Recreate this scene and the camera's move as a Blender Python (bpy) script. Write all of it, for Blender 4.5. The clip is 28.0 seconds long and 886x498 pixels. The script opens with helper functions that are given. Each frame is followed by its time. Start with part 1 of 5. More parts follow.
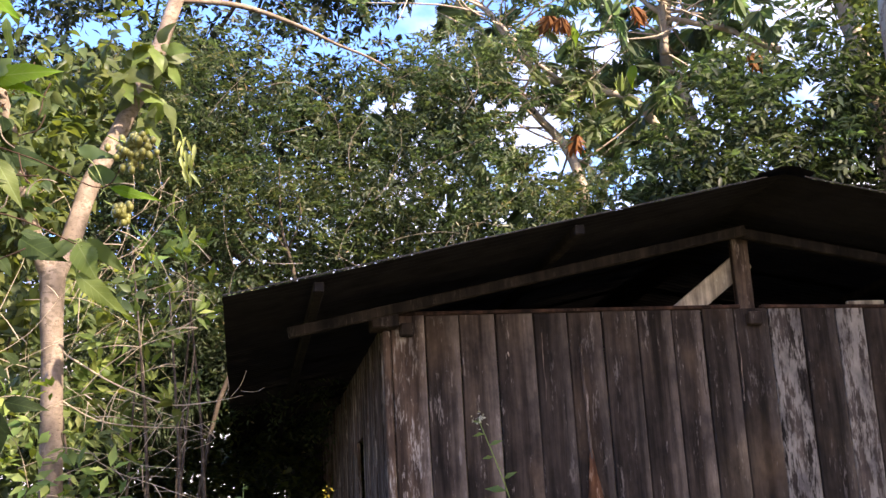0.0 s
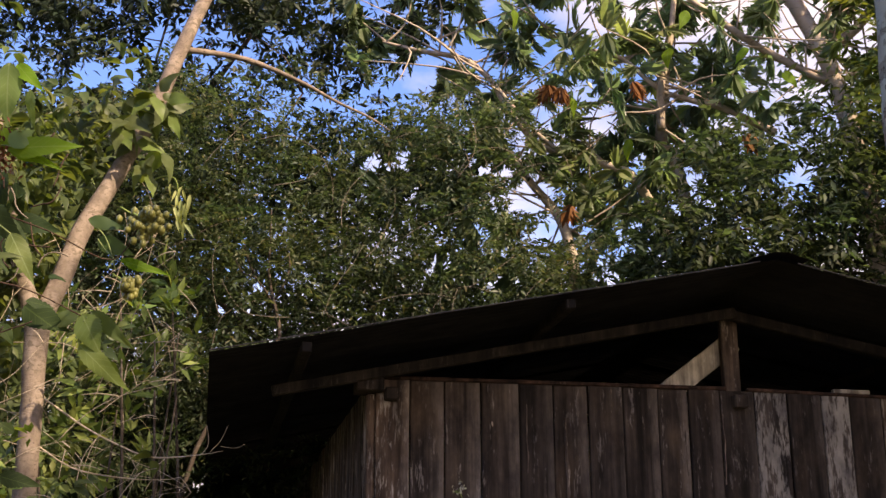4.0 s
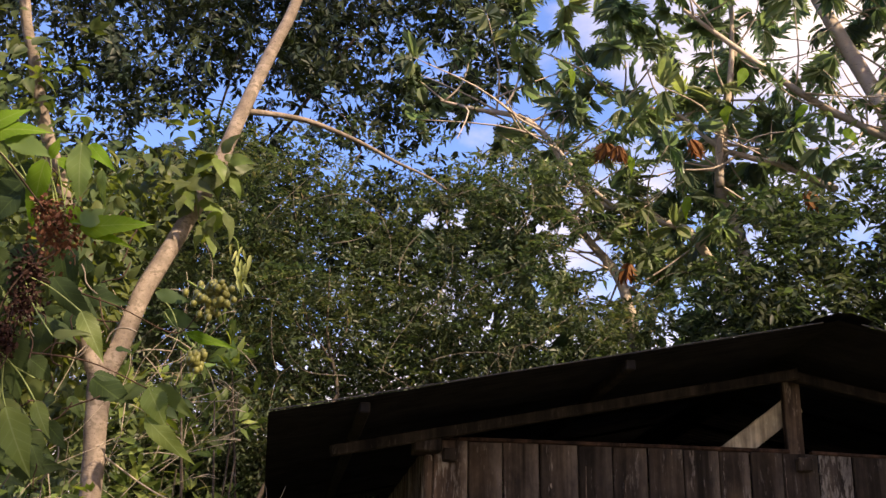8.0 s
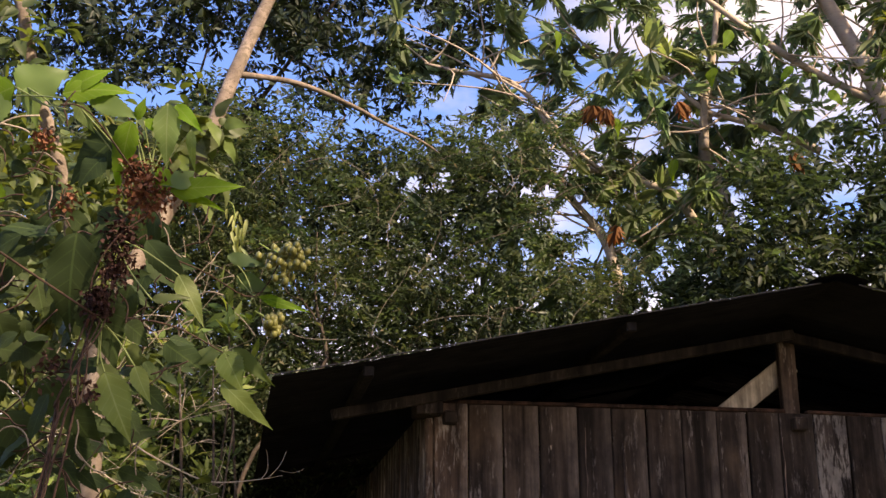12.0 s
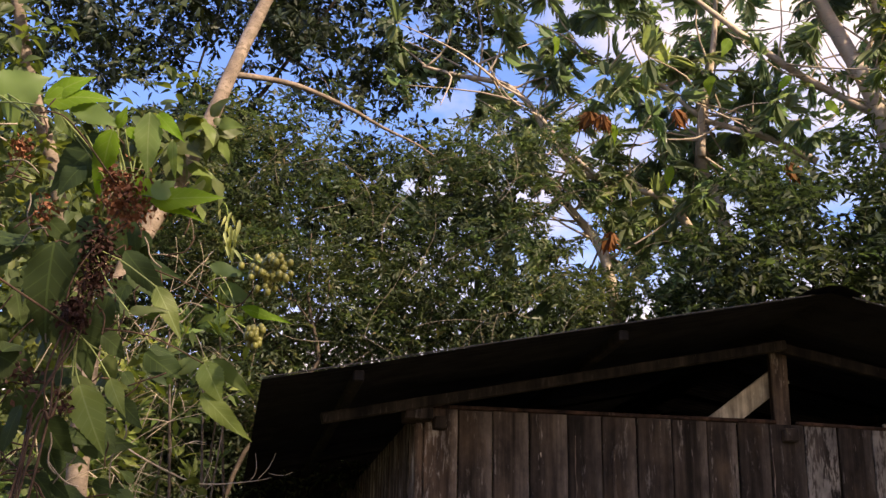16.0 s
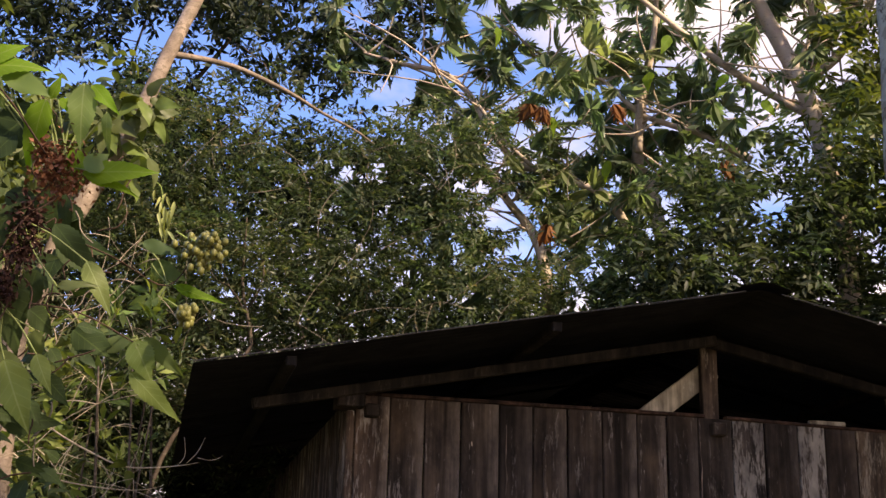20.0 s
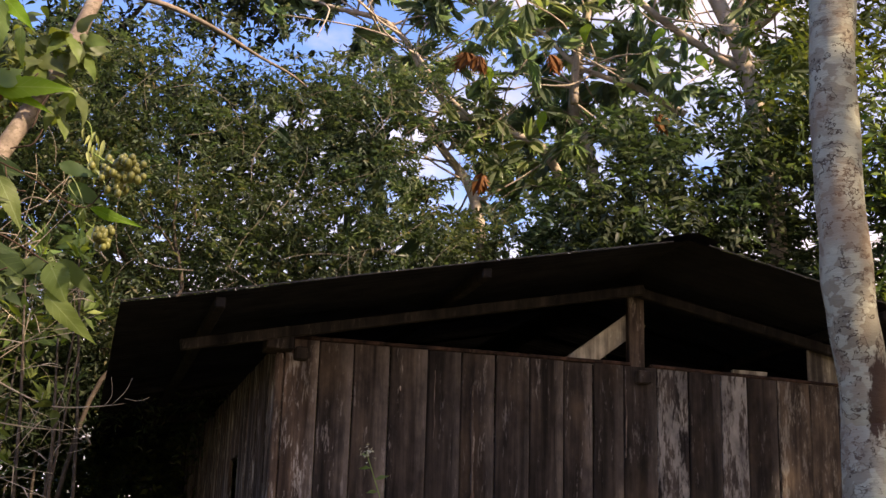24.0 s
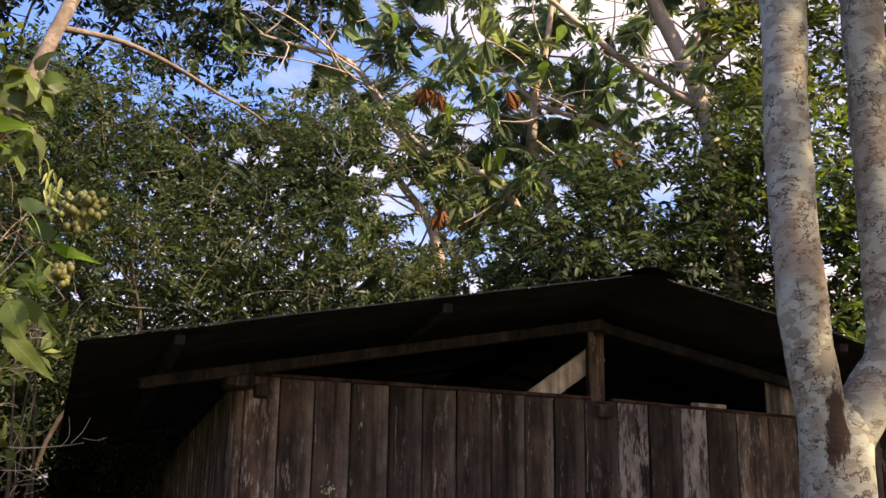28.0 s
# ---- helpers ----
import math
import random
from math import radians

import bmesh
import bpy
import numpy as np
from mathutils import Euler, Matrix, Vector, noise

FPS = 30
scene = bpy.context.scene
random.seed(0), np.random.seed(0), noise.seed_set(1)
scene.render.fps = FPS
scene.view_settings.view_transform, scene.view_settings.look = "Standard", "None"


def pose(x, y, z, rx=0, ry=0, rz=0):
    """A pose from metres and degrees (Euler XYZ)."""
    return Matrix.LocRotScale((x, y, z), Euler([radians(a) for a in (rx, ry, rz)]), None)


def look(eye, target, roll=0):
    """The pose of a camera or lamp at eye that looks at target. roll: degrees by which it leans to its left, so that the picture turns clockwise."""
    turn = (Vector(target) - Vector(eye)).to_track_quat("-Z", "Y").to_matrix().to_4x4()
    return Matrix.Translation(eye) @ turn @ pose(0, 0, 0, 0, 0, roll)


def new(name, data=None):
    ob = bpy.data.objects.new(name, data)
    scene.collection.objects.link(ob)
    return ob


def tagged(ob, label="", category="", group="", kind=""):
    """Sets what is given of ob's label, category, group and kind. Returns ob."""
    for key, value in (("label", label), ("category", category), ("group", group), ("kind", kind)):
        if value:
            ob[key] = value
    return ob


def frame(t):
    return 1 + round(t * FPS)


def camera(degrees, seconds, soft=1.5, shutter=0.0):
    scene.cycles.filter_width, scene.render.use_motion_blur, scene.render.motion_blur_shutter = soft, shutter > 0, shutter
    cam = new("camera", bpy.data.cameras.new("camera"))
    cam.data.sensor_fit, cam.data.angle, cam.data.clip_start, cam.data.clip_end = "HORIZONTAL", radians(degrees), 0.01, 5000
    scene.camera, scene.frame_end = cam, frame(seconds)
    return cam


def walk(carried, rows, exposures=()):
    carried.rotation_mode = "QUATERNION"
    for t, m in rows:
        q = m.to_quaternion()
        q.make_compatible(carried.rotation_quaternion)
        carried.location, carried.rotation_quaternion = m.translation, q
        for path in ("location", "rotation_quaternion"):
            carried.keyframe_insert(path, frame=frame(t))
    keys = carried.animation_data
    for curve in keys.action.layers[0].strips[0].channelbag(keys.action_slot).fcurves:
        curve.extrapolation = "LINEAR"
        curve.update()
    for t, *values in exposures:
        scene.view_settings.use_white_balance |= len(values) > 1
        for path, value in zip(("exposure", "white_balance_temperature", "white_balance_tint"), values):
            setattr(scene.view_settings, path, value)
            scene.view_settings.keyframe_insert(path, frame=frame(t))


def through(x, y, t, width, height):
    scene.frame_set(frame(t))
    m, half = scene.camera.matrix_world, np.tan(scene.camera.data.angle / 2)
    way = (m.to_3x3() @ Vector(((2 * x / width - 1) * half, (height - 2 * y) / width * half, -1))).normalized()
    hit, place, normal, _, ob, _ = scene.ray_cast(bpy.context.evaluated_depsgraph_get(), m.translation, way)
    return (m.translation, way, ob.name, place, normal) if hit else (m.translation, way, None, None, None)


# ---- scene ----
cam = camera(39.1, 28.0)

PATH = [
    (0, pose(0.000, -0.000, 1.500, 104.31, 3.15, 0.70)),
    (0.5, pose(-0.001, 0.015, 1.497, 104.89, 3.00, 0.02)),
    (1, pose(-0.006, 0.007, 1.504, 105.01, 2.82, 0.28)),
    (1.5, pose(-0.019, 0.005, 1.524, 105.17, 2.95, 1.02)),
    (2, pose(-0.033, 0.008, 1.537, 105.81, 2.43, 1.40)),
    (2.5, pose(-0.049, 0.002, 1.557, 106.51, 1.46, 0.84)),
    (4.5, pose(-0.040, 0.004, 1.561, 106.82, 0.08, -1.01)),
    (5, pose(-0.045, 0.006, 1.565, 107.03, 0.06, -0.63)),
    (5.5, pose(-0.049, -0.001, 1.573, 107.48, -0.09, 0.08)),
    (6, pose(-0.063, 0.001, 1.571, 107.48, -0.37, 1.11)),
    (6.5, pose(-0.062, 0.007, 1.570, 107.48, -0.32, 1.46)),
    (7, pose(-0.056, -0.000, 1.575, 108.00, -0.38, 1.58)),
    (7.5, pose(-0.059, -0.002, 1.584, 108.61, -0.53, 1.72)),
    (8, pose(-0.051, -0.011, 1.587, 109.26, -0.69, 1.52)),
    (8.5, pose(-0.052, -0.009, 1.588, 109.51, -0.92, 1.39)),
    (9, pose(-0.054, -0.007, 1.586, 109.31, -1.02, 1.56)),
    (9.5, pose(-0.054, -0.005, 1.585, 109.09, -1.30, 1.54)),
    (10, pose(-0.134, 0.004, 1.594, 108.64, -1.51, 1.72)),
    (10.5, pose(-0.282, 0.010, 1.614, 107.96, -0.04, 1.30)),
    (11, pose(-0.317, 0.003, 1.610, 107.47, 0.61, -0.39)),
    (11.5, pose(-0.301, 0.014, 1.598, 107.25, 0.28, -0.47)),
    (12, pose(-0.219, 0.003, 1.588, 107.61, 0.13, 0.17)),
    (12.5, pose(-0.169, 0.011, 1.590, 107.23, 0.21, 0.78)),
    (14.5, pose(-0.199, 0.016, 1.613, 107.82, -0.87, -0.05)),
    (15, pose(-0.199, 0.012, 1.609, 107.76, -1.00, -0.66)),
    (15.5, pose(-0.208, 0.025, 1.610, 107.55, -1.03, -0.66)),
    (16, pose(-0.201, 0.014, 1.611, 107.67, -0.80, -0.29)),
    (16.5, pose(-0.206, 0.013, 1.615, 107.84, -0.99, -0.12)),
    (17, pose(-0.208, 0.016, 1.613, 107.99, -1.09, -0.43)),
    (17.5, pose(-0.207, 0.023, 1.613, 108.01, -0.99, -0.96)),
    (18, pose(-0.203, 0.033, 1.605, 107.69, -0.96, -1.72)),
    (18.5, pose(-0.201, 0.030, 1.605, 107.33, -1.17, -2.28)),
    (19, pose(-0.211, 0.035, 1.606, 107.10, -1.29, -2.38)),
    (19.5, pose(-0.206, 0.034, 1.608, 107.11, -1.31, -2.95)),
    (20, pose(-0.203, 0.030, 1.607, 107.26, -1.36, -3.55)),
    (20.5, pose(-0.199, 0.028, 1.606, 107.31, -1.26, -3.80)),
    (21, pose(-0.198, 0.027, 1.609, 107.35, -1.30, -4.12)),
    (21.5, pose(-0.188, 0.025, 1.604, 107.08, -1.32, -4.80)),
    (23.5, pose(-0.180, 0.035, 1.572, 105.65, -1.68, -5.00)),
    (24, pose(-0.175, 0.025, 1.570, 105.15, -1.61, -6.63)),
    (24.5, pose(-0.174, 0.022, 1.569, 104.98, -1.65, -7.24)),
    (25, pose(-0.176, 0.027, 1.571, 105.16, -1.51, -7.19)),
    (25.5, pose(-0.175, 0.021, 1.569, 105.66, -1.43, -7.09)),
    (26, pose(-0.170, 0.003, 1.568, 105.86, -1.40, -7.10)),
    (26.5, pose(-0.172, 0.002, 1.565, 105.93, -1.39, -7.04)),
    (27, pose(-0.179, 0.024, 1.568, 106.17, -1.67, -7.30)),
    (27.5, pose(-0.175, 0.003, 1.564, 106.46, -1.23, -8.33)),
    (28, pose(-0.176, 0.013, 1.564, 106.84, -0.73, -8.28)),
]
# seconds, stops, kelvin, tint
EXPOSURES = [(0, 2.18, 7300, 17), (0.5, 1.76, 8250, 17), (1, 1.48, 8250, 17), (2, 1.56, 8250, 17), (2.5, 1.36, 8250, 17), (5, 1.24, 8250, 17), (21, 1.26, 8250, 17), (24, 1.33, 8250, 17), (28, 1.34, 8250, 17)]
walk(cam, PATH, exposures=EXPOSURES)

# ---- light ----
SUN_DIR = Vector((0.75, -0.66, 0.0)).normalized() * math.cos(radians(40)) + Vector((0, 0, math.sin(radians(40))))
world = bpy.data.worlds.new("sky")
scene.world = world
world.use_nodes = True
wn = world.node_tree.nodes
wl = world.node_tree.links
sky = wn.new("ShaderNodeTexSky")
sky.sky_type = "NISHITA"
sky.sun_disc = False
sky.sun_elevation = radians(40)
sky.sun_rotation = math.atan2(SUN_DIR.x, SUN_DIR.y)
sky.air_density, sky.dust_density, sky.ozone_density = 1.0, 0.1, 3.0
wco = wn.new("ShaderNodeTexCoord")
wmap = wn.new("ShaderNodeMapping")
wmap.inputs["Scale"].default_value = (2.6, 2.6, 5.0)
wmap.inputs["Location"].default_value = (0.35, 0.1, 0.0)
cloud = wn.new("ShaderNodeTexNoise")
cloud.inputs["Scale"].default_value = 1.0
cloud.inputs["Detail"].default_value = 7.0
cloud.inputs["Roughness"].default_value = 0.55
cover = wn.new("ShaderNodeValToRGB")
cover.color_ramp.elements[0].position = 0.52
cover.color_ramp.elements[1].position = 0.69
blend = wn.new("ShaderNodeMixRGB")
blend.inputs["Color2"].default_value = (3.8, 3.6, 3.95, 1)
back = wn["Background"]
back.inputs["Strength"].default_value = 0.15
wl.new(wco.outputs["Generated"], wmap.inputs["Vector"])
wl.new(wmap.outputs["Vector"], cloud.inputs["Vector"])
wsep = wn.new("ShaderNodeSeparateXYZ")
bank = wn.new("ShaderNodeMath")     # the cloud bank stands towards the sun
bank.operation = "MULTIPLY_ADD"
bank.inputs[1].default_value = 0.4
wl.new(wco.outputs["Generated"], wsep.inputs["Vector"])
wl.new(wsep.outputs["X"], bank.inputs[0])
wl.new(cloud.outputs["Fac"], bank.inputs[2])
low = wn.new("ShaderNodeMath")      # white haze and low cloud towards the horizon
low.operation = "SUBTRACT"
low.use_clamp = True
low.inputs[0].default_value = 0.31
wl.new(wsep.outputs["Z"], low.inputs[1])
haze = wn.new("ShaderNodeMath")
haze.operation = "MULTIPLY_ADD"
haze.inputs[1].default_value = 2.4
wl.new(low.outputs[0], haze.inputs[0])
wl.new(bank.outputs[0], haze.inputs[2])
wl.new(haze.outputs[0], cover.inputs["Fac"])
wl.new(cover.outputs["Color"], blend.inputs["Fac"])
clear = wn.new("ShaderNodeMixRGB")
clear.blend_type = "MULTIPLY"
clear.inputs["Fac"].default_value = 1.0
clear.inputs["Color2"].default_value = (0.56, 0.71, 1.07, 1)
wl.new(sky.outputs["Color"], clear.inputs["Color1"])
wl.new(clear.outputs["Color"], blend.inputs["Color1"])
wl.new(blend.outputs["Color"], back.inputs["Color"])

sun = new("sun", bpy.data.lights.new("sun", "SUN"))
sun.data.energy = 4.0
sun.data.angle = radians(1.2)
sun.data.color = (1.0, 0.9, 0.76)
sun.matrix_world = look((0, 0, 20), Vector((0, 0, 20)) - SUN_DIR)


# ---- materials ----
def material(name, rough=0.7, spec=0.3):
    m = bpy.data.materials.new(name)
    m.use_nodes = True
    b = m.node_tree.nodes["Principled BSDF"]
    b.inputs["Roughness"].default_value = rough
    b.inputs["Specular IOR Level"].default_value = spec
    return m, m.node_tree.nodes, m.node_tree.links, b


def ramp(nodes, stops):
    r = nodes.new("ShaderNodeValToRGB")
    e = r.color_ramp.elements
    while len(e) < len(stops):
        e.new(0.5)
    for k, (p, c) in zip(e, stops):
        k.position, k.color = p, (*c, 1)
    return r


def mapped_noise(nodes, links, scale, detail=4.0, rough=0.55, coord="Object", shift=None):
    """Noise over object space, stretched by scale; shift: a socket that offsets it piece by piece."""
    co = nodes.new("ShaderNodeTexCoord")
    mp = nodes.new("ShaderNodeMapping")
    mp.inputs["Scale"].default_value = scale
    nz = nodes.new("ShaderNodeTexNoise")
    nz.inputs["Scale"].default_value = 1.0
    nz.inputs["Detail"].default_value = detail
    nz.inputs["Roughness"].default_value = rough
    links.new(co.outputs[coord], mp.inputs["Vector"])
    if shift is not None:
        links.new(shift, mp.inputs["Location"])
    links.new(mp.outputs["Vector"], nz.inputs["Vector"])
    return nz


def mix(nodes, links, fac, a, b, how="MIX"):
    m = nodes.new("ShaderNodeMixRGB")
    m.blend_type = how
    for socket, value in (("Fac", fac), ("Color1", a), ("Color2", b)):
        if isinstance(value, (int, float)):
            m.inputs[socket].default_value = value
        elif isinstance(value, tuple):
            m.inputs[socket].default_value = (*value, 1)
        else:
            links.new(value, m.inputs[socket])
    return m.outputs["Color"]


def leaf_material(name, stops, rough=0.42, through=0.38, glow=(1.3, 1.25, 0.42), spec=0.22):
    """Leaf: colour by leaf, gloss above, light through the blade."""
    m, n, l, b = material(name, rough, spec)
    geo = n.new("ShaderNodeNewGeometry")
    r = ramp(n, stops)
    l.new(geo.outputs["Random Per Island"], r.inputs["Fac"])
    nz = mapped_noise(n, l, (9, 9, 9), 3)
    spot = ramp(n, [(0.3, (0.72, 0.72, 0.72)), (0.7, (1.2, 1.2, 1.15))])
    l.new(nz.outputs["Fac"], spot.inputs["Fac"])
    col = mix(n, l, 1.0, r.outputs["Color"], spot.outputs["Color"], "MULTIPLY")
    drift = mapped_noise(n, l, (1.6, 1.6, 1.9), 3)
    bough = ramp(n, [(0.32, (0.82, 0.98, 0.97)), (0.5, (1.01, 1.0, 0.89)), (0.68, (1.15, 1.03, 0.8))])
    l.new(drift.outputs["Fac"], bough.inputs["Fac"])
    col = mix(n, l, 1.0, col, bough.outputs["Color"], "MULTIPLY")
    l.new(col, b.inputs["Base Color"])
    tr = n.new("ShaderNodeBsdfTranslucent")
    l.new(mix(n, l, 1.0, col, glow, "MULTIPLY"), tr.inputs["Color"])
    ms = n.new("ShaderNodeMixShader")
    ms.inputs["Fac"].default_value = through
    l.new(b.outputs["BSDF"], ms.inputs[1])
    l.new(tr.outputs["BSDF"], ms.inputs[2])
    l.new(ms.outputs["Shader"], n["Material Output"].inputs["Surface"])
    return m


def wood_material(name, low, high, lichen, amount, grain=38.0, worn=None):
    """Weathered board: long grain, dark streaks, pale lichen in patches; varies from board to board."""
    m, n, l, b = material(name, 0.85, 0.2)
    info = n.new("ShaderNodeObjectInfo")
    sh = n.new("ShaderNodeCombineXYZ")
    mul = n.new("ShaderNodeMath")
    mul.operation = "MULTIPLY"
    mul.inputs[1].default_value = 57.0
    l.new(info.outputs["Random"], mul.inputs[0])
    for k in ("X", "Y", "Z"):
        l.new(mul.outputs[0], sh.inputs[k])
    g = mapped_noise(n, l, (grain, grain, 2.2), 6, 0.65, shift=sh.outputs[0])
    base = ramp(n, [(0.25, low), (0.75, high)])
    l.new(g.outputs["Fac"], base.inputs["Fac"])
    streak = mapped_noise(n, l, (16, 16, 0.8), 4, 0.6, shift=sh.outputs[0])
    dark = ramp(n, [(0.36, (0.26, 0.24, 0.24)), (0.62, (1.1, 1.05, 1.03))])
    l.new(streak.outputs["Fac"], dark.inputs["Fac"])
    col = mix(n, l, 1.0, base.outputs["Color"], dark.outputs["Color"], "MULTIPLY")
    patch = mapped_noise(n, l, (17, 17, 3.2), 8, 0.75, shift=sh.outputs[0])
    fine = mapped_noise(n, l, (85, 85, 15), 4, 0.7, shift=sh.outputs[0])
    add = n.new("ShaderNodeMath")
    add.operation = "MULTIPLY_ADD"
    add.inputs[1].default_value = 0.5
    l.new(fine.outputs["Fac"], add.inputs[0])
    l.new(patch.outputs["Fac"], add.inputs[2])
    where = ramp(n, [(0.905 - amount, (0, 0, 0)), (0.985 - amount, (1, 1, 1))])
    l.new(add.outputs[0], where.inputs["Fac"])
    col = mix(n, l, where.outputs["Color"], col, lichen)
    if worn is not None:
        # paler, washed-out strip along one edge of the board
        uv = n.new("ShaderNodeUVMap")
        uv.uv_map = "board"
        sp = n.new("ShaderNodeSeparateXYZ")
        l.new(uv.outputs["UV"], sp.inputs["Vector"])
        wob = n.new("ShaderNodeMath")
        wob.operation = "MULTIPLY_ADD"
        wob.inputs[1].default_value = 0.75
        l.new(streak.outputs["Fac"], wob.inputs[0])
        l.new(sp.outputs["X"], wob.inputs[2])
        edge = ramp(n, [(0.0, (0, 0, 0)), (1.0, (1, 1, 1))])
        edge.color_ramp.elements[0].position, edge.color_ramp.elements[1].position = 0.6, 0.78
        half = n.new("ShaderNodeMath")
        half.operation = "MULTIPLY"
        half.inputs[1].default_value = 0.6
        l.new(wob.outputs[0], half.inputs[0])
        l.new(half.outputs[0], edge.inputs["Fac"])
        thin = mix(n, l, 1.0, edge.outputs["Color"], fine.outputs["Color"], "MULTIPLY")
        col = mix(n, l, thin, col, worn)
        stain = mapped_noise(n, l, (4.5, 4.5, 1.6), 3, 0.5, shift=sh.outputs[0])
        rust = ramp(n, [(0.58, (0, 0, 0)), (0.74, (0.7, 0.7, 0.7))])
        l.new(stain.outputs["Fac"], rust.inputs["Fac"])
        col = mix(n, l, rust.outputs["Color"], col, (0.082, 0.056, 0.038))
    lifted = mapped_noise(n, l, (30, 30, 3.4), 5, 0.62, shift=sh.outputs[0])
    flake = ramp(n, [(0.67, (0, 0, 0)), (0.69, (0.75, 0.75, 0.75))])
    l.new(lifted.outputs["Fac"], flake.inputs["Fac"])
    col = mix(n, l, flake.outputs["Color"], col, lichen)
    blot = mapped_noise(n, l, (8, 8, 4.5), 6, 0.65, shift=sh.outputs[0])
    mottle = ramp(n, [(0.34, (0.5, 0.5, 0.52)), (0.66, (1.5, 1.5, 1.42))])
    l.new(blot.outputs["Fac"], mottle.inputs["Fac"])
    col = mix(n, l, 1.0, col, mottle.outputs["Color"], "MULTIPLY")
    tone = ramp(n, [(0.0, (0.62, 0.6, 0.6)), (1.0, (1.3, 1.25, 1.2))])
    l.new(info.outputs["Random"], tone.inputs["Fac"])
    col = mix(n, l, 1.0, col, tone.outputs["Color"], "MULTIPLY")
    l.new(col, b.inputs["Base Color"])
    bump = n.new("ShaderNodeBump")
    bump.inputs["Strength"].default_value = 0.5
    bump.inputs["Distance"].default_value = 0.006
    l.new(g.outputs["Fac"], bump.inputs["Height"])
    l.new(bump.outputs["Normal"], b.inputs["Normal"])
    return m


def bark_material(name, low, high, blotch, ring, scale=1.0, where=(0.56, 0.62), lines=(0.3, 0.4)):
    """Bark: soft mottling, pale or dark blotches with crisp edges, fine rings and pits."""
    m, n, l, b = material(name, 0.8, 0.2)
    big = mapped_noise(n, l, (5 * scale, 5 * scale, 4 * scale), 5, 0.6)
    base = ramp(n, [(0.3, low), (0.7, high)])
    l.new(big.outputs["Fac"], base.inputs["Fac"])
    bl = mapped_noise(n, l, (17 * scale, 17 * scale, 26 * scale), 3, 0.5)
    edge = ramp(n, [(where[0], (0, 0, 0)), (where[1], (1, 1, 1))])
    l.new(bl.outputs["Fac"], edge.inputs["Fac"])
    col = mix(n, l, edge.outputs["Color"], base.outputs["Color"], blotch)
    rg = mapped_noise(n, l, (22 * scale, 22 * scale, 90 * scale), 4, 0.6)
    line = ramp(n, [(lines[0], (1, 1, 1)), (lines[1], (0, 0, 0))])
    l.new(rg.outputs["Fac"], line.inputs["Fac"])
    col = mix(n, l, line.outputs["Color"], col, ring)
    l.new(col, b.inputs["Base Color"])
    bump = n.new("ShaderNodeBump")
    bump.inputs["Strength"].default_value = 0.45
    bump.inputs["Distance"].default_value = 0.008
    l.new(rg.outputs["Fac"], bump.inputs["Height"])
    l.new(bump.outputs["Normal"], b.inputs["Normal"])
    return m


def plain_material(name, low, high, scale=20.0, rough=0.8, spec=0.2, metal=0.0):
    m, n, l, b = material(name, rough, spec)
    b.inputs["Metallic"].default_value = metal
    nz = mapped_noise(n, l, (scale,) * 3, 5, 0.6)
    r = ramp(n, [(0.3, low), (0.7, high)])
    l.new(nz.outputs["Fac"], r.inputs["Fac"])
    l.new(r.outputs["Color"], b.inputs["Base Color"])
    bump = n.new("ShaderNodeBump")
    bump.inputs["Strength"].default_value = 0.3
    bump.inputs["Distance"].default_value = 0.01
    l.new(nz.outputs["Fac"], bump.inputs["Height"])
    l.new(bump.outputs["Normal"], b.inputs["Normal"])
    return m


PLANK_DARK = wood_material("dark_weathered_board", (0.0215, 0.0172, 0.0148), (0.078, 0.0628, 0.0535), (0.1780, 0.1576, 0.1479), 0.06, worn=(0.1630, 0.1374, 0.1221))
PLANK_PALE = wood_material("lichen_grey_board", (0.0333, 0.0284, 0.0266), (0.1110, 0.0945, 0.0869), (0.2520, 0.2363, 0.2210), 0.2)
# greyed boards, lightened further so the colour carries the side light on the left
PLANK_GREY_LIT = wood_material("greyed_side_lit_board", (0.043, 0.031, 0.0245), (0.148, 0.109, 0.084), (0.2606, 0.2345, 0.2136), 0.13, worn=(0.2606, 0.2236, 0.1997))
PLANK_TAN = wood_material("tan_board", (0.066, 0.049, 0.036), (0.152, 0.118, 0.088), (0.22, 0.19, 0.155), 0.12)
BEAM_TAN = wood_material("sawn_beam", (0.062, 0.047, 0.038), (0.155, 0.12, 0.096), (0.2, 0.17, 0.15), 0.1)
CAP = wood_material("reddish_dark_strip", (0.03, 0.017, 0.013), (0.085, 0.05, 0.037), (0.1, 0.07, 0.055), 0.06)
# darker than the other beams: shade under the roof is put into this colour
RAFTER = wood_material("shade_dark_rafter", (0.011, 0.009, 0.0075), (0.027, 0.022, 0.018), (0.04, 0.034, 0.029), 0.08)
SPLIT_WOOD = wood_material("split_orange_wood", (0.16, 0.075, 0.04), (0.36, 0.2, 0.12), (0.42, 0.28, 0.2), 0.1)
SPLIT_PALE = wood_material("greyed_split_wood", (0.13, 0.1, 0.085), (0.26, 0.215, 0.185), (0.3, 0.26, 0.23), 0.1)
BEAM_NEW = wood_material("fresh_sawn_timber", (0.28, 0.255, 0.205), (0.42, 0.39, 0.315), (0.42, 0.39, 0.32), 0.05)
ROOF = plain_material("dark_roof_sheet", (0.019, 0.0173, 0.016), (0.04, 0.0365, 0.0335), 6.0, 0.85, 0.1)
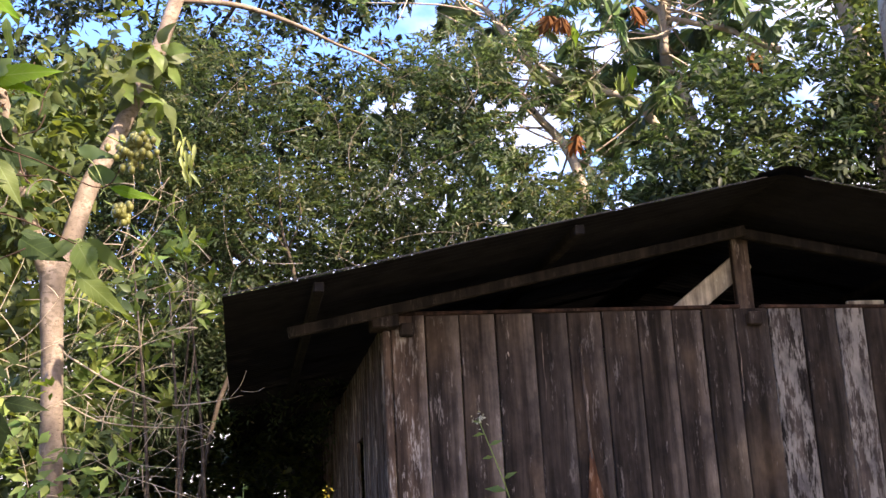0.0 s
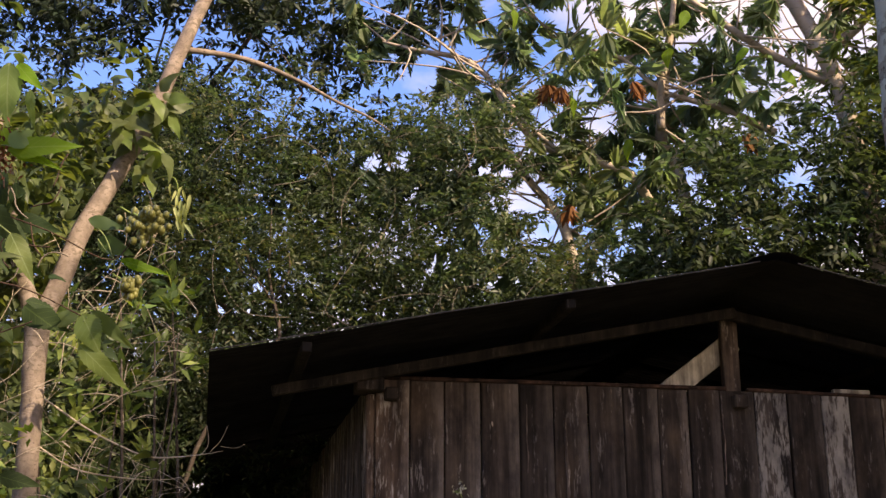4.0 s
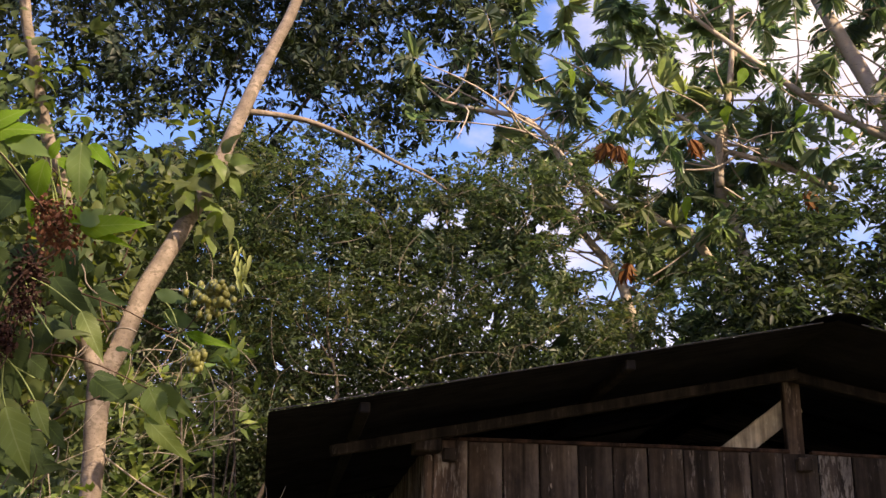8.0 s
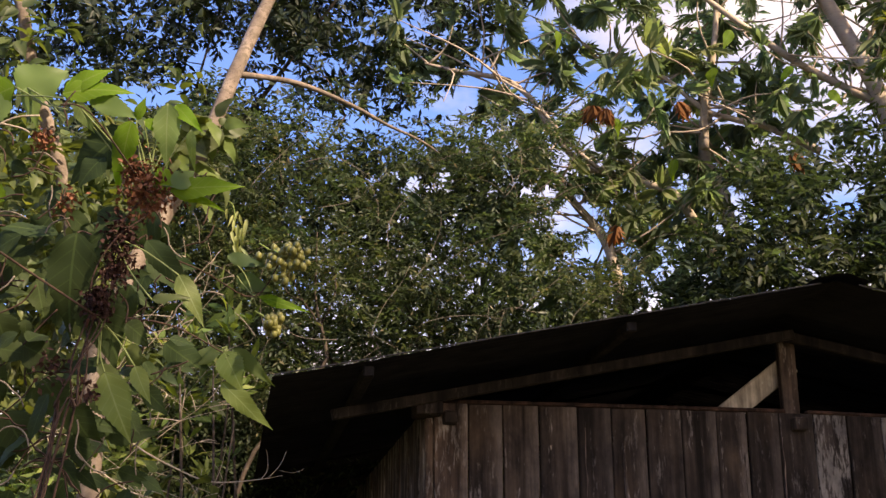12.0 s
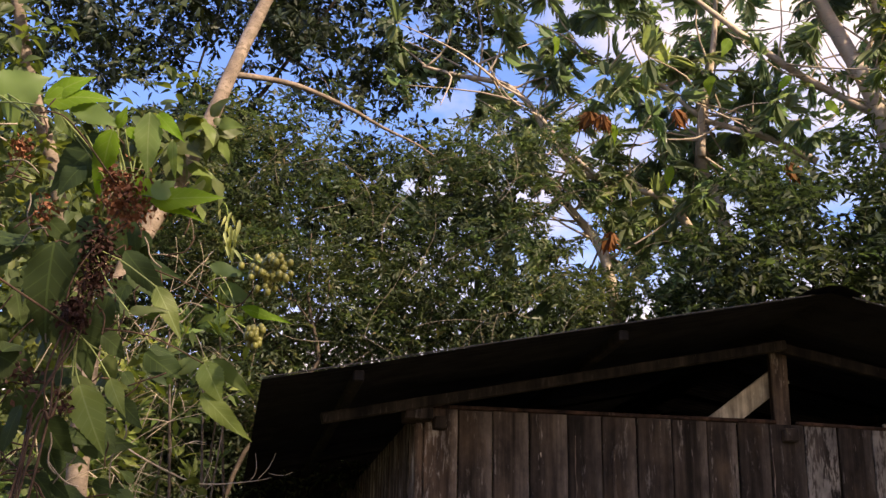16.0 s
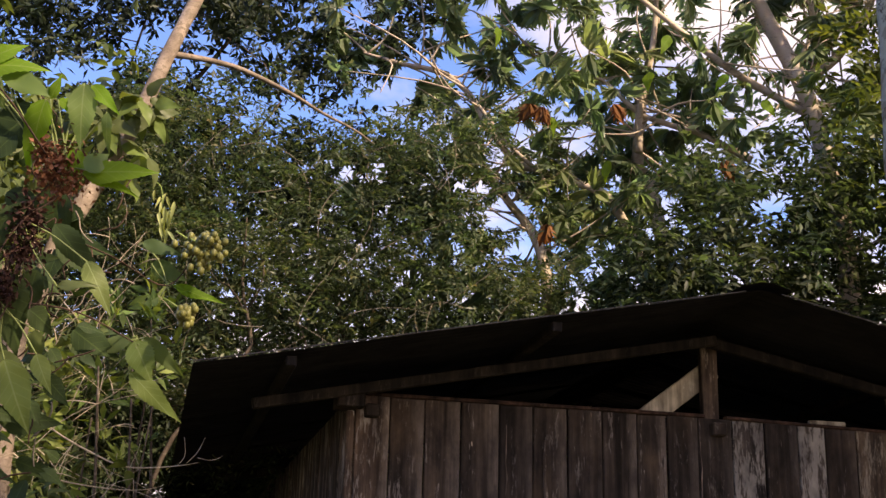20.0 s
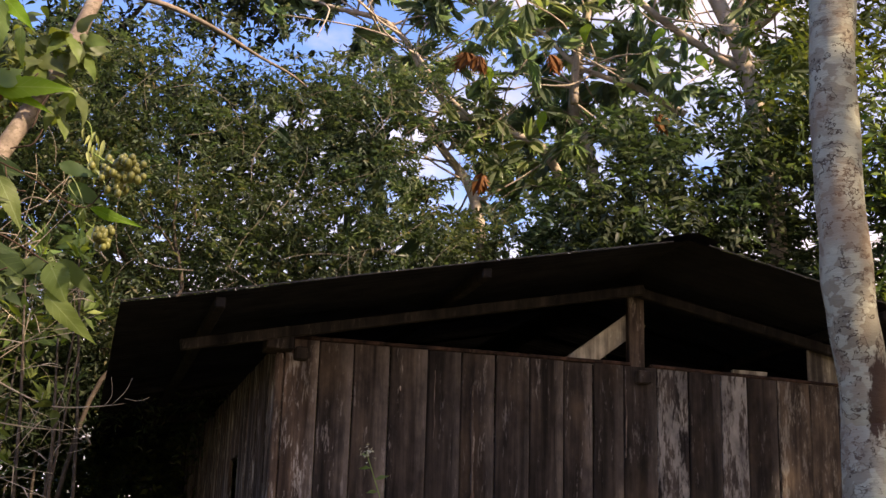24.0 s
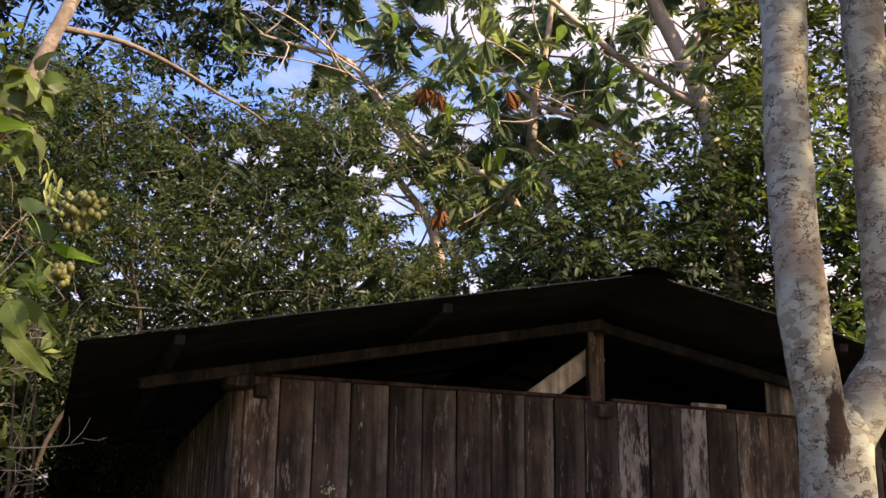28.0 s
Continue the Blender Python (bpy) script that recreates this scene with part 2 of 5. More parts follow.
# paler than the sheets: the sunlit rim of the roof as a colour
ROOF_LIT_EDGE = plain_material("sunlit_sheet_edge", (0.04, 0.036, 0.032), (0.11, 0.095, 0.08), 14.0, 0.7, 0.2)
BARK_MOTTLED = bark_material("mottled_grey_bark", (0.19, 0.17, 0.126), (0.285, 0.265, 0.2), (0.34, 0.34, 0.265), (0.125, 0.098, 0.07), 0.9, (0.47, 0.5), (0.27, 0.32))


def add_scars(m, at):
    """Dark curled scar lines on the bark, and a brown run of sap below the fork."""
    n, l = m.node_tree.nodes, m.node_tree.links
    b = n["Principled BSDF"]
    old = b.inputs["Base Color"].links[0].from_socket
    curl = mapped_noise(n, l, (21, 21, 30), 3, 0.55)
    band = ramp(n, [(0.535, (0, 0, 0)), (0.545, (1, 1, 1)), (0.575, (1, 1, 1)), (0.59, (0.2, 0.2, 0.2)), (0.75, (0.35, 0.35, 0.35))])
    l.new(curl.outputs["Fac"], band.inputs["Fac"])
    some = mapped_noise(n, l, (7, 7, 7), 2, 0.5)
    here = ramp(n, [(0.4, (0.1, 0.1, 0.1)), (0.5, (0.9, 0.9, 0.9))])
    l.new(some.outputs["Fac"], here.inputs["Fac"])
    line = mix(n, l, 1.0, band.outputs["Color"], here.outputs["Color"], "MULTIPLY")
    col = mix(n, l, line, old, (0.05, 0.035, 0.026))
    warm = mapped_noise(n, l, (5, 5, 3), 3, 0.5)
    tan = ramp(n, [(0.5, (0, 0, 0)), (0.64, (0.55, 0.55, 0.55))])
    l.new(warm.outputs["Fac"], tan.inputs["Fac"])
    col = mix(n, l, tan.outputs["Color"], col, (0.2, 0.12, 0.075))
    co = n.new("ShaderNodeTexCoord")
    near = n.new("ShaderNodeVectorMath")
    near.operation = "SUBTRACT"
    near.inputs[1].default_value = at
    l.new(co.outputs["Object"], near.inputs[0])
    flat = n.new("ShaderNodeVectorMath")
    flat.operation = "MULTIPLY"
    flat.inputs[1].default_value = (1.9, 0.25, 0.55)
    l.new(near.outputs[0], flat.inputs[0])
    far = n.new("ShaderNodeVectorMath")
    far.operation = "LENGTH"
    l.new(flat.outputs[0], far.inputs[0])
    rag = mapped_noise(n, l, (34, 34, 13), 5, 0.65)
    add = n.new("ShaderNodeMath")
    add.operation = "MULTIPLY_ADD"
    add.inputs[1].default_value = 0.24
    l.new(rag.outputs["Fac"], add.inputs[0])
    l.new(far.outputs["Value"], add.inputs[2])
    run = ramp(n, [(0.185, (0.97, 0.97, 0.97)), (0.21, (0, 0, 0))])
    l.new(add.outputs[0], run.inputs["Fac"])
    l.new(mix(n, l, run.outputs["Color"], col, (0.042, 0.022, 0.014)), b.inputs["Base Color"])


add_scars(BARK_MOTTLED, (1.806, 4.13, 2.255))
BARK_PINK = bark_material("smooth_pinkish_bark", (0.11, 0.082, 0.064), (0.33, 0.262, 0.208), (0.165, 0.13, 0.098), (0.07, 0.046, 0.037), 1.9, (0.52, 0.58))
BARK_GREY = bark_material("grey_limb_bark", (0.31, 0.245, 0.185), (0.5, 0.41, 0.32), (0.36, 0.27, 0.22), (0.17, 0.13, 0.11), 0.8)
BARK_DARK = bark_material("dark_brown_bark", (0.05, 0.037, 0.029), (0.11, 0.084, 0.064), (0.13, 0.11, 0.088), (0.035, 0.026, 0.022))
TWIG = bark_material("pale_dry_twig", (0.3, 0.24, 0.17), (0.48, 0.4, 0.3), (0.36, 0.3, 0.22), (0.2, 0.15, 0.1), 3.0)
VINE_WOOD = bark_material("dull_creeper_bark", (0.14, 0.115, 0.09), (0.28, 0.235, 0.185), (0.22, 0.18, 0.14), (0.09, 0.065, 0.05), 3.0)
GROUND = plain_material("leaf_littered_earth", (0.032, 0.035, 0.017), (0.09, 0.078, 0.046), 5.0)

def add_veins(m, tint):
    """Paler midrib and slanting side veins across a blade."""
    n, l = m.node_tree.nodes, m.node_tree.links
    b = n["Principled BSDF"]
    uv = n.new("ShaderNodeUVMap")
    uv.uv_map = "blade"
    sep = n.new("ShaderNodeSeparateXYZ")
    l.new(uv.outputs["UV"], sep.inputs["Vector"])
    def op(kind, a, c):
        q = n.new("ShaderNodeMath")
        q.operation = kind
        for i, v in enumerate((a, c)):
            if v is None:
                continue
            if isinstance(v, (int, float)):
                q.inputs[i].default_value = v
            else:
                l.new(v, q.inputs[i])
        return q.outputs[0]
    x = op("ABSOLUTE", op("SUBTRACT", sep.outputs["X"], 0.5), None)
    rib = op("LESS_THAN", x, 0.011)
    side = op("LESS_THAN", op("FRACT", op("MULTIPLY", op("SUBTRACT", sep.outputs["Y"], op("MULTIPLY", x, 0.9)), 7.0), None), 0.1)
    line = op("MAXIMUM", rib, op("MULTIPLY", side, 0.5))
    old = b.inputs["Base Color"].links[0].from_socket
    col = mix(n, l, line, old, tint)
    l.new(col, b.inputs["Base Color"])
    bump = n.new("ShaderNodeBump")
    bump.inputs["Strength"].default_value = 0.5
    bump.inputs["Distance"].default_value = 0.002
    bump.invert = True
    l.new(line, bump.inputs["Height"])
    l.new(bump.outputs["Normal"], b.inputs["Normal"])


# near-black green: the silhouette of a backlit crown is put into the colour
LEAF_BACKLIT = leaf_material("backlit_dark_leaf", [(0.0, (0.0126, 0.0208, 0.0142)), (0.6, (0.0214, 0.0339, 0.0202)), (0.95, (0.035, 0.0532, 0.0264)), (1.0, (0.08, 0.09, 0.042))], 0.5, 0.2, spec=0.25)
LEAF_OLIVE = leaf_material("small_olive_leaf", [(0.0, (0.04, 0.058, 0.036)), (0.5, (0.072, 0.098, 0.06)), (0.88, (0.124, 0.156, 0.096)), (1.0, (0.22, 0.18, 0.125))], 0.42, 0.5, (1.05, 1.2, 0.65), spec=0.4)
LEAF_BREAD = leaf_material("lobed_green_leaf", [(0.0, (0.13, 0.172, 0.125)), (0.5, (0.185, 0.235, 0.165)), (0.9, (0.26, 0.315, 0.19)), (1.0, (0.35, 0.4, 0.2))], 0.34, 0.55, (0.95, 1.15, 0.7), spec=0.5)
LEAF_RUST = leaf_material("withered_orange_leaf", [(0.0, (0.1, 0.048, 0.022)), (1.0, (0.26, 0.11, 0.045))], 0.6, 0.4, (1.3, 0.8, 0.4))
LEAF_MID = leaf_material("mid_green_leaf", [(0.0, (0.055, 0.078, 0.036)), (0.6, (0.098, 0.13, 0.058)), (1.0, (0.17, 0.2, 0.08))], 0.42, 0.48)
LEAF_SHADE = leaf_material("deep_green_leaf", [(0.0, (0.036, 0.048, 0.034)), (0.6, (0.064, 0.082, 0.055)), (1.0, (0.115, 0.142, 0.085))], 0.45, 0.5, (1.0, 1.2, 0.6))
LEAF_BRIGHT = leaf_material("bright_young_leaf", [(0.0, (0.078, 0.13, 0.042)), (0.6, (0.14, 0.205, 0.068)), (1.0, (0.27, 0.325, 0.12))], 0.42, 0.46)
LEAF_PALM = leaf_material("palm_leaflet", [(0.0, (0.024, 0.038, 0.02)), (1.0, (0.06, 0.08, 0.04))], 0.4, 0.4, spec=0.35)
LEAF_VINE = leaf_material("soft_vine_leaf", [(0.0, (0.085, 0.16, 0.018)), (0.6, (0.15, 0.25, 0.027)), (1.0, (0.25, 0.345, 0.045))], 0.6, 0.55, (1.3, 1.3, 0.3), spec=0.12)
LEAF_PALE = leaf_material("pale_vine_leaf", [(0.0, (0.105, 0.155, 0.05)), (1.0, (0.2, 0.26, 0.1))], 0.5, 0.5, spec=0.2)
# vine leaf coloured darker, standing in for shade inside and low in the vine
LEAF_VINE_SHADED = leaf_material("shaded_vine_leaf", [(0.0, (0.019, 0.033, 0.015)), (0.7, (0.037, 0.058, 0.026)), (1.0, (0.078, 0.11, 0.05))], 0.6, 0.3, spec=0.1)
add_veins(LEAF_PALE, (0.27, 0.34, 0.14))
add_veins(LEAF_VINE, (0.22, 0.32, 0.07))
add_veins(LEAF_VINE_SHADED, (0.062, 0.095, 0.032))
POD = leaf_material("pale_yellow_pod", [(0.0, (0.28, 0.35, 0.14)), (1.0, (0.48, 0.52, 0.3))], 0.55, 0.45)
BERRY = plain_material("green_berry", (0.095, 0.1, 0.026), (0.18, 0.175, 0.045), 60.0, 0.4, 0.4)
DRIED = plain_material("dried_brown_flower", (0.06, 0.024, 0.015), (0.3, 0.125, 0.065), 80.0, 0.85)
# withered flowers of the low clumps, darkened further by shade put into the colour
DRIED_SHADED = plain_material("withered_shaded_flower", (0.018, 0.009, 0.008), (0.075, 0.034, 0.026), 80.0, 0.9)
STEM_DARK = plain_material("dark_vine_stem", (0.03, 0.018, 0.014), (0.085, 0.05, 0.035), 70.0, 0.85)
BLOOM = plain_material("yellow_petal", (0.6, 0.42, 0.04), (0.75, 0.6, 0.1), 50.0, 0.6)
BLOOM_PALE = plain_material("cream_petal", (0.5, 0.48, 0.3), (0.7, 0.68, 0.5), 50.0, 0.6)
STEM_PALE = plain_material("pale_green_stalk", (0.13, 0.17, 0.05), (0.22, 0.26, 0.1), 60.0, 0.6)
PALM_STALK = plain_material("palm_frond_stalk", (0.05, 0.07, 0.025), (0.1, 0.12, 0.05), 40.0, 0.6)
STEM_GREEN = plain_material("green_stalk", (0.12, 0.18, 0.04), (0.24, 0.3, 0.09), 50.0, 0.6)


# ---- mesh helpers ----
def empty(name, label, category, group="", kind=""):
    return tagged(new(name), label, category, group, kind)


def part(name, bm, mat, parent=None, label="", smooth=False):
    """Links a bmesh, or a finished mesh, as one object under its thing."""
    if isinstance(bm, bmesh.types.BMesh):
        me = bpy.data.meshes.new(name)
        bm.to_mesh(me)
        bm.free()
    else:
        me = bm
    if smooth:
        me.polygons.foreach_set("use_smooth", [True] * len(me.polygons))
    me.materials.append(mat)
    ob = new(name, me)
    ob.parent = parent
    return tagged(ob, label)


def box_bm(lo, hi, bevel=0.0, jitter=0.0, seed=0):
    """A board or beam between two corners, with broken edges and slightly uneven corners."""
    rnd = random.Random(seed)
    bm = bmesh.new()
    bmesh.ops.create_cube(bm, size=1.0)
    for v in bm.verts:
        v.co = Vector([lo[k] + (v.co[k] + 0.5) * (hi[k] - lo[k]) + rnd.uniform(-jitter, jitter) for k in range(3)])
    if bevel:
        bmesh.ops.bevel(bm, geom=bm.edges[:], offset=bevel, segments=1, affect="EDGES")
    return bm


def beam_bm(a, b, wide, high, bevel=0.006, up=(0, 0, 1)):
    """A sawn beam from a to b."""
    a, b = Vector(a), Vector(b)
    d = b - a
    bm = box_bm((-wide / 2, 0, -high / 2), (wide / 2, d.length, high / 2), bevel)
    y = d.normalized()
    x = y.cross(Vector(up)).normalized()
    z = x.cross(y)
    m = Matrix((x, y, z)).transposed().to_4x4()
    m.translation = a
    bm.transform(m)
    return bm


def limb_bm(points, sides=10, rough=0.06, seed=0, steps=4):
    """A tapered, slightly knobbly limb through points (x, y, z, radius), smoothed between them."""
    pts = []
    n = len(points)
    for i in range(n - 1):
        p0, p1, p2, p3 = (np.array(points[max(0, min(n - 1, k))], float) for k in (i - 1, i, i + 1, i + 2))
        for j in range(steps):
            t = j / steps
            pts.append(0.5 * (2 * p1 + (p2 - p0) * t + (2 * p0 - 5 * p1 + 4 * p2 - p3) * t * t + (3 * p1 - p0 - 3 * p2 + p3) * t ** 3))
    pts.append(np.array(points[-1], float))
    bm = bmesh.new()
    rings = []
    for i, p in enumerate(pts):
        d = Vector(pts[min(i + 1, len(pts) - 1)][:3] - pts[max(i - 1, 0)][:3]).normalized()
        x = d.cross(Vector((0.1, 1, 0.05))).normalized()
        y = d.cross(x)
        ring = []
        for k in range(sides):
            a = 2 * math.pi * k / sides
            w = x * math.cos(a) + y * math.sin(a)
            c = Vector(p[:3])
            r = max(p[3], 0.0012) * (1 + rough * noise.noise(Vector((c + w * 0.2) * 7.0) + Vector((seed, 0, 0))))
            ring.append(bm.verts.new(c + w * r))
        rings.append(ring)
    for a, b in zip(rings, rings[1:]):
        for k in range(sides):
            bm.faces.new((a[k], a[(k + 1) % sides], b[(k + 1) % sides], b[k]))
    bm.faces.new(rings[0][::-1])
    bm.faces.new(rings[-1])
    bmesh.ops.recalc_face_normals(bm, faces=bm.faces[:])
    return bm


# leaf blades, one unit long along +y: vertices and triangles
def blade(profile, fold=0.18, droop=0.2):
    vs, fs = [], []
    for t, w in profile:
        z = -droop * t * t
        vs += [(-w, t, z + fold * w), (0, t, z), (w, t, z + fold * w)]
    for i in range(len(profile) - 1):
        a = 3 * i
        for s in (0, 1):
            fs += [(a + s, a + s + 1, a + s + 4), (a + s, a + s + 4, a + s + 3)]
    return np.array(vs, float), np.array(fs, int)


def simple_blade(width, fold=0.2, droop=0.15):
    vs = [(0, 0, 0), (-width, 0.45, fold * width - droop * 0.2), (0, 0.5, -droop * 0.25), (width, 0.45, fold * width - droop * 0.2), (0, 1, -droop)]
    return np.array(vs, float), np.array([(0, 2, 1), (0, 3, 2), (1, 2, 4), (2, 3, 4)], int)


def lobed_blade():
    ys = [0.0, 0.2, 0.38, 0.56, 0.74, 1.0]
    inner = [0.03, 0.14, 0.19, 0.19, 0.13, 0.0]
    tips = [(0.3, 0.3), (0.41, 0.52), (0.38, 0.74), (0.25, 0.93)]
    vs = [(0, y, -0.28 * y * y) for y in ys]
    fs = []
    for s in (-1, 1):
        base = len(vs)
        vs += [(s * w, y, -0.28 * y * y + 0.12 * w) for y, w in zip(ys, inner)]
        for i in range(5):
            fs += [(i, i + 1, base + i + 1), (i, base + i + 1, base + i)]
        for i, (w, y) in enumerate(tips):
            vs += [(s * w, y, -0.28 * y * y - 0.2 * w * w - 0.03), (s * w * 0.8, y - 0.15, -0.28 * y * y - 0.02)]
            k = len(vs) - 2
            fs += [(base + i, k + 1, k), (base + i, k, base + i + 1)]
    return np.array(vs, float), np.array(fs, int)


BLADE_LANCE = simple_blade(0.16, 0.25, 0.2)
BLADE_OVAL = simple_blade(0.21, 0.2, 0.15)
BLADE_LEAFLET = simple_blade(0.035, 0.2, 0.25)
BLADE_BROAD = blade([(0, 0.02), (0.06, 0.11), (0.15, 0.2), (0.28, 0.255), (0.42, 0.25), (0.58, 0.2), (0.73, 0.125), (0.87, 0.05), (0.95, 0.018), (1, 0.003)], 0.3, 0.3)


def living_blade(seed):
    """A broad pointed leaf with a toothed, uneven margin, a curled tip and slightly wavy edges."""
    rnd = random.Random(seed)
    fold, droop, twist, phase = rnd.uniform(0.08, 0.4), rnd.uniform(0.08, 0.45), rnd.uniform(-0.3, 0.3), rnd.uniform(0, 6)
    bend = rnd.uniform(-0.12, 0.12)
    form = [(0, 0.02), (0.05, 0.11), (0.12, 0.19), (0.2, 0.235), (0.3, 0.26), (0.4, 0.252), (0.5, 0.225), (0.6, 0.185), (0.7, 0.138), (0.8, 0.088), (0.9, 0.04), (0.96, 0.016), (1, 0.003)]
    ts, ws = zip(*form)
    prof = [(t, float(np.interp(t, ts, ws))) for t in np.linspace(0, 1, 25)]
    vs, fs = [], []
    for i, (t, w) in enumerate(prof):
        c, sn = math.cos(twist * t), math.sin(twist * t)
        tooth = (0.05 if i % 2 else -0.05) if 0 < t < 0.95 else 0.0
        for side in (-1, -0.5, 0, 0.5, 1):
            ww = w * abs(side) * (1 + (tooth + rnd.uniform(-0.03, 0.03) if abs(side) == 1 else 0))
            x = math.copysign(ww, side) if side else 0.0
            z = fold * ww - 0.9 * fold * ww * ww / 0.26 + 0.05 * abs(side) * w * 3 * math.sin(9 * t + phase + side)
            vs.append((x * c - z * sn + bend * t * t, t - 0.1 * droop * t * t, x * sn + z * c - droop * t * t))
    for i in range(len(prof) - 1):
        for k in range(4):
            a = 5 * i + k
            fs += [(a, a + 1, a + 6), (a, a + 6, a + 5)]
    return np.array(vs, float), np.array(fs, int)


BLADES_LIVING = [living_blade(k) for k in range(12)]
BLADE_LOBED = lobed_blade()


def leaves_mesh(name, blade_data, base, along, length, up=None, width=1.0):
    """One mesh of many blades: base points, directions, lengths, and the way their upper sides face."""
    bv, bf = blade_data
    base, along = np.asarray(base, float), np.asarray(along, float)
    n = len(base)
    y = along / np.linalg.norm(along, axis=1, keepdims=True)
    if up is None:
        up = np.tile((0.0, 0.0, 1.0), (n, 1)) + np.random.normal(0, 0.45, (n, 3))
    x = np.cross(y, up)
    x /= np.linalg.norm(x, axis=1, keepdims=True) + 1e-9
    z = np.cross(x, y)
    size = np.asarray(length, float).reshape(-1, 1, 1) * np.ones((n, 1, 1))
    wide = np.asarray(width, float).reshape(-1, 1, 1)
    v = base[:, None] + size * (bv[None, :, :1] * wide * x[:, None] + bv[None, :, 1:2] * y[:, None] + bv[None, :, 2:] * z[:, None])
    f = bf[None] + (np.arange(n) * len(bv))[:, None, None]
    v, f = v.reshape(-1, 3), f.reshape(-1, 3)
    me = bpy.data.meshes.new(name)
    me.vertices.add(len(v))
    me.vertices.foreach_set("co", v.ravel())
    me.loops.add(f.size)
    me.loops.foreach_set("vertex_index", f.ravel())
    me.polygons.add(len(f))
    me.polygons.foreach_set("loop_start", np.arange(0, f.size, 3))
    me.polygons.foreach_set("use_smooth", np.ones(len(f), bool))
    me.update(calc_edges=True)
    uv = me.uv_layers.new(name="blade")
    uv.data.foreach_set("uv", np.tile(bv[:, :2] + (0.5, 0.0), (n, 1))[f.ravel()].ravel())
    return me


def unit(n, bias=(0, 0, 0)):
    d = np.random.normal(0, 1, (n, 3))
    d /= np.linalg.norm(d, axis=1, keepdims=True)
    d += np.array(bias)
    return d / np.linalg.norm(d, axis=1, keepdims=True)


# larger openings between the crowns where the sky shows: x, z, half width, half height, at ten metres
OPENINGS = [(-2.78, 6.15, 0.36, 0.17), (-2.06, 7.12, 0.14, 0.07), (-0.48, 6.86, 0.16, 0.19), (-0.14, 6.08, 0.21, 0.1), (0.1, 6.33, 0.19, 0.15), (0.77, 6.1, 0.11, 0.14), (1.05, 5.8, 0.16, 0.14), (1.56, 5.76, 0.2, 0.16), (2.8, 7.0, 0.21, 0.23), (3.3, 6.73, 0.19, 0.21), (1.41, 6.71, 0.16, 0.16), (-0.92, 5.88, 0.21, 0.07), (0.9, 5.0, 0.17, 0.26), (1.06, 4.74, 0.19, 0.11), (2.21, 5.22, 0.24, 0.09), (3.19, 5.21, 0.16, 0.14), (2.38, 7.07, 0.1, 0.14), (0.25, 6.71, 0.12, 0.1), (4.6, 4.73, 0.1, 0.13), (3.87, 6.56, 0.11, 0.14), (5.06, 7.06, 0.14, 0.19)]
# where the foliage is only thin, so that the sky glints through
THIN_SPOTS = [(0.95, 5.15, 0.5, 0.6), (-0.6, 5.2, 0.65, 0.3), (0.55, 4.55, 0.45, 0.3), (-0.75, 6.0, 0.6, 0.2), (2.3, 5.2, 0.6, 0.18), (-1.5, 4.15, 0.35, 0.12), (4.4, 5.0, 0.6, 0.6)]


def patchiness(p, scale, seed=0.0):
    """How leafy a place is, about 0 to 1, in patches of two sizes."""
    out = np.empty(len(p))
    for i, (x, y, z) in enumerate(p):
        v = Vector((x * scale + seed, y * scale, z * scale * 1.3))
        out[i] = 0.5 + 0.5 * noise.noise(v) + 0.3 * noise.noise(v * 2.7)
    return out


def open_sky(p, soft=0.3):
    """True for points that lie in one of the openings; their rims are ragged."""
    if not len(p):
        return np.zeros(0, bool)
    k = 10.0 / p[:, 1]
    x, z = p[:, 0] * k, 1.5 + (p[:, 2] - 1.5) * k
    rag = np.array([noise.noise(Vector((u * 5.0, 0.3, w * 5.0))) for u, w in zip(x, z)]) * 1.1
    out = np.zeros(len(p), bool)
    for gx, gz, rx, rz in OPENINGS:
        d = ((x - gx) / rx) ** 2 + ((z - gz) / rz) ** 2
        out |= d < 0.8 + rag + np.random.normal(0, soft, len(p))
    fine = np.array([noise.noise(Vector((u * 9.0, 5.3, w * 9.0))) for u, w in zip(x, z)])
    for gx, gz, rx, rz in THIN_SPOTS:
        d = ((x - gx) / rx) ** 2 + ((z - gz) / rz) ** 2
        out |= (d < 1 + rag) & (fine > 0.2)
    return out


def clumps(n, lo, hi, spread, per, thin=0.0, scale=0.9):
    """Points gathered in about n clumps inside a box, per of them in each; thin: how far bare patches open up."""
    c = np.random.uniform(lo, hi, (n, 3))
    if thin:
        c = c[patchiness(c, scale, 7.3) + np.random.normal(0, 0.12, len(c)) > thin]
    c = c[~open_sky(c, 0.2)]
    p = np.repeat(c, per, axis=0)
    off = np.random.normal(0, 1, p.shape) * np.array(spread)
    return p + off, off


def rosettes(centres, per, droop=-0.15, reach=1.0):
    """Whorls of leaves at the twig ends: base points and directions."""
    n = len(centres)
    axis = unit(n, (0, -0.25, 0.7))
    t = unit(n * per)
    a = np.repeat(axis, per, axis=0)
    t -= a * (t * a).sum(1, keepdims=True)
    t /= np.linalg.norm(t, axis=1, keepdims=True)
    d = t * reach + a * np.random.uniform(0.05, 0.7, (n * per, 1)) + np.array((0, 0, droop))
    return np.repeat(centres, per, axis=0) + d * 0.02, d, a


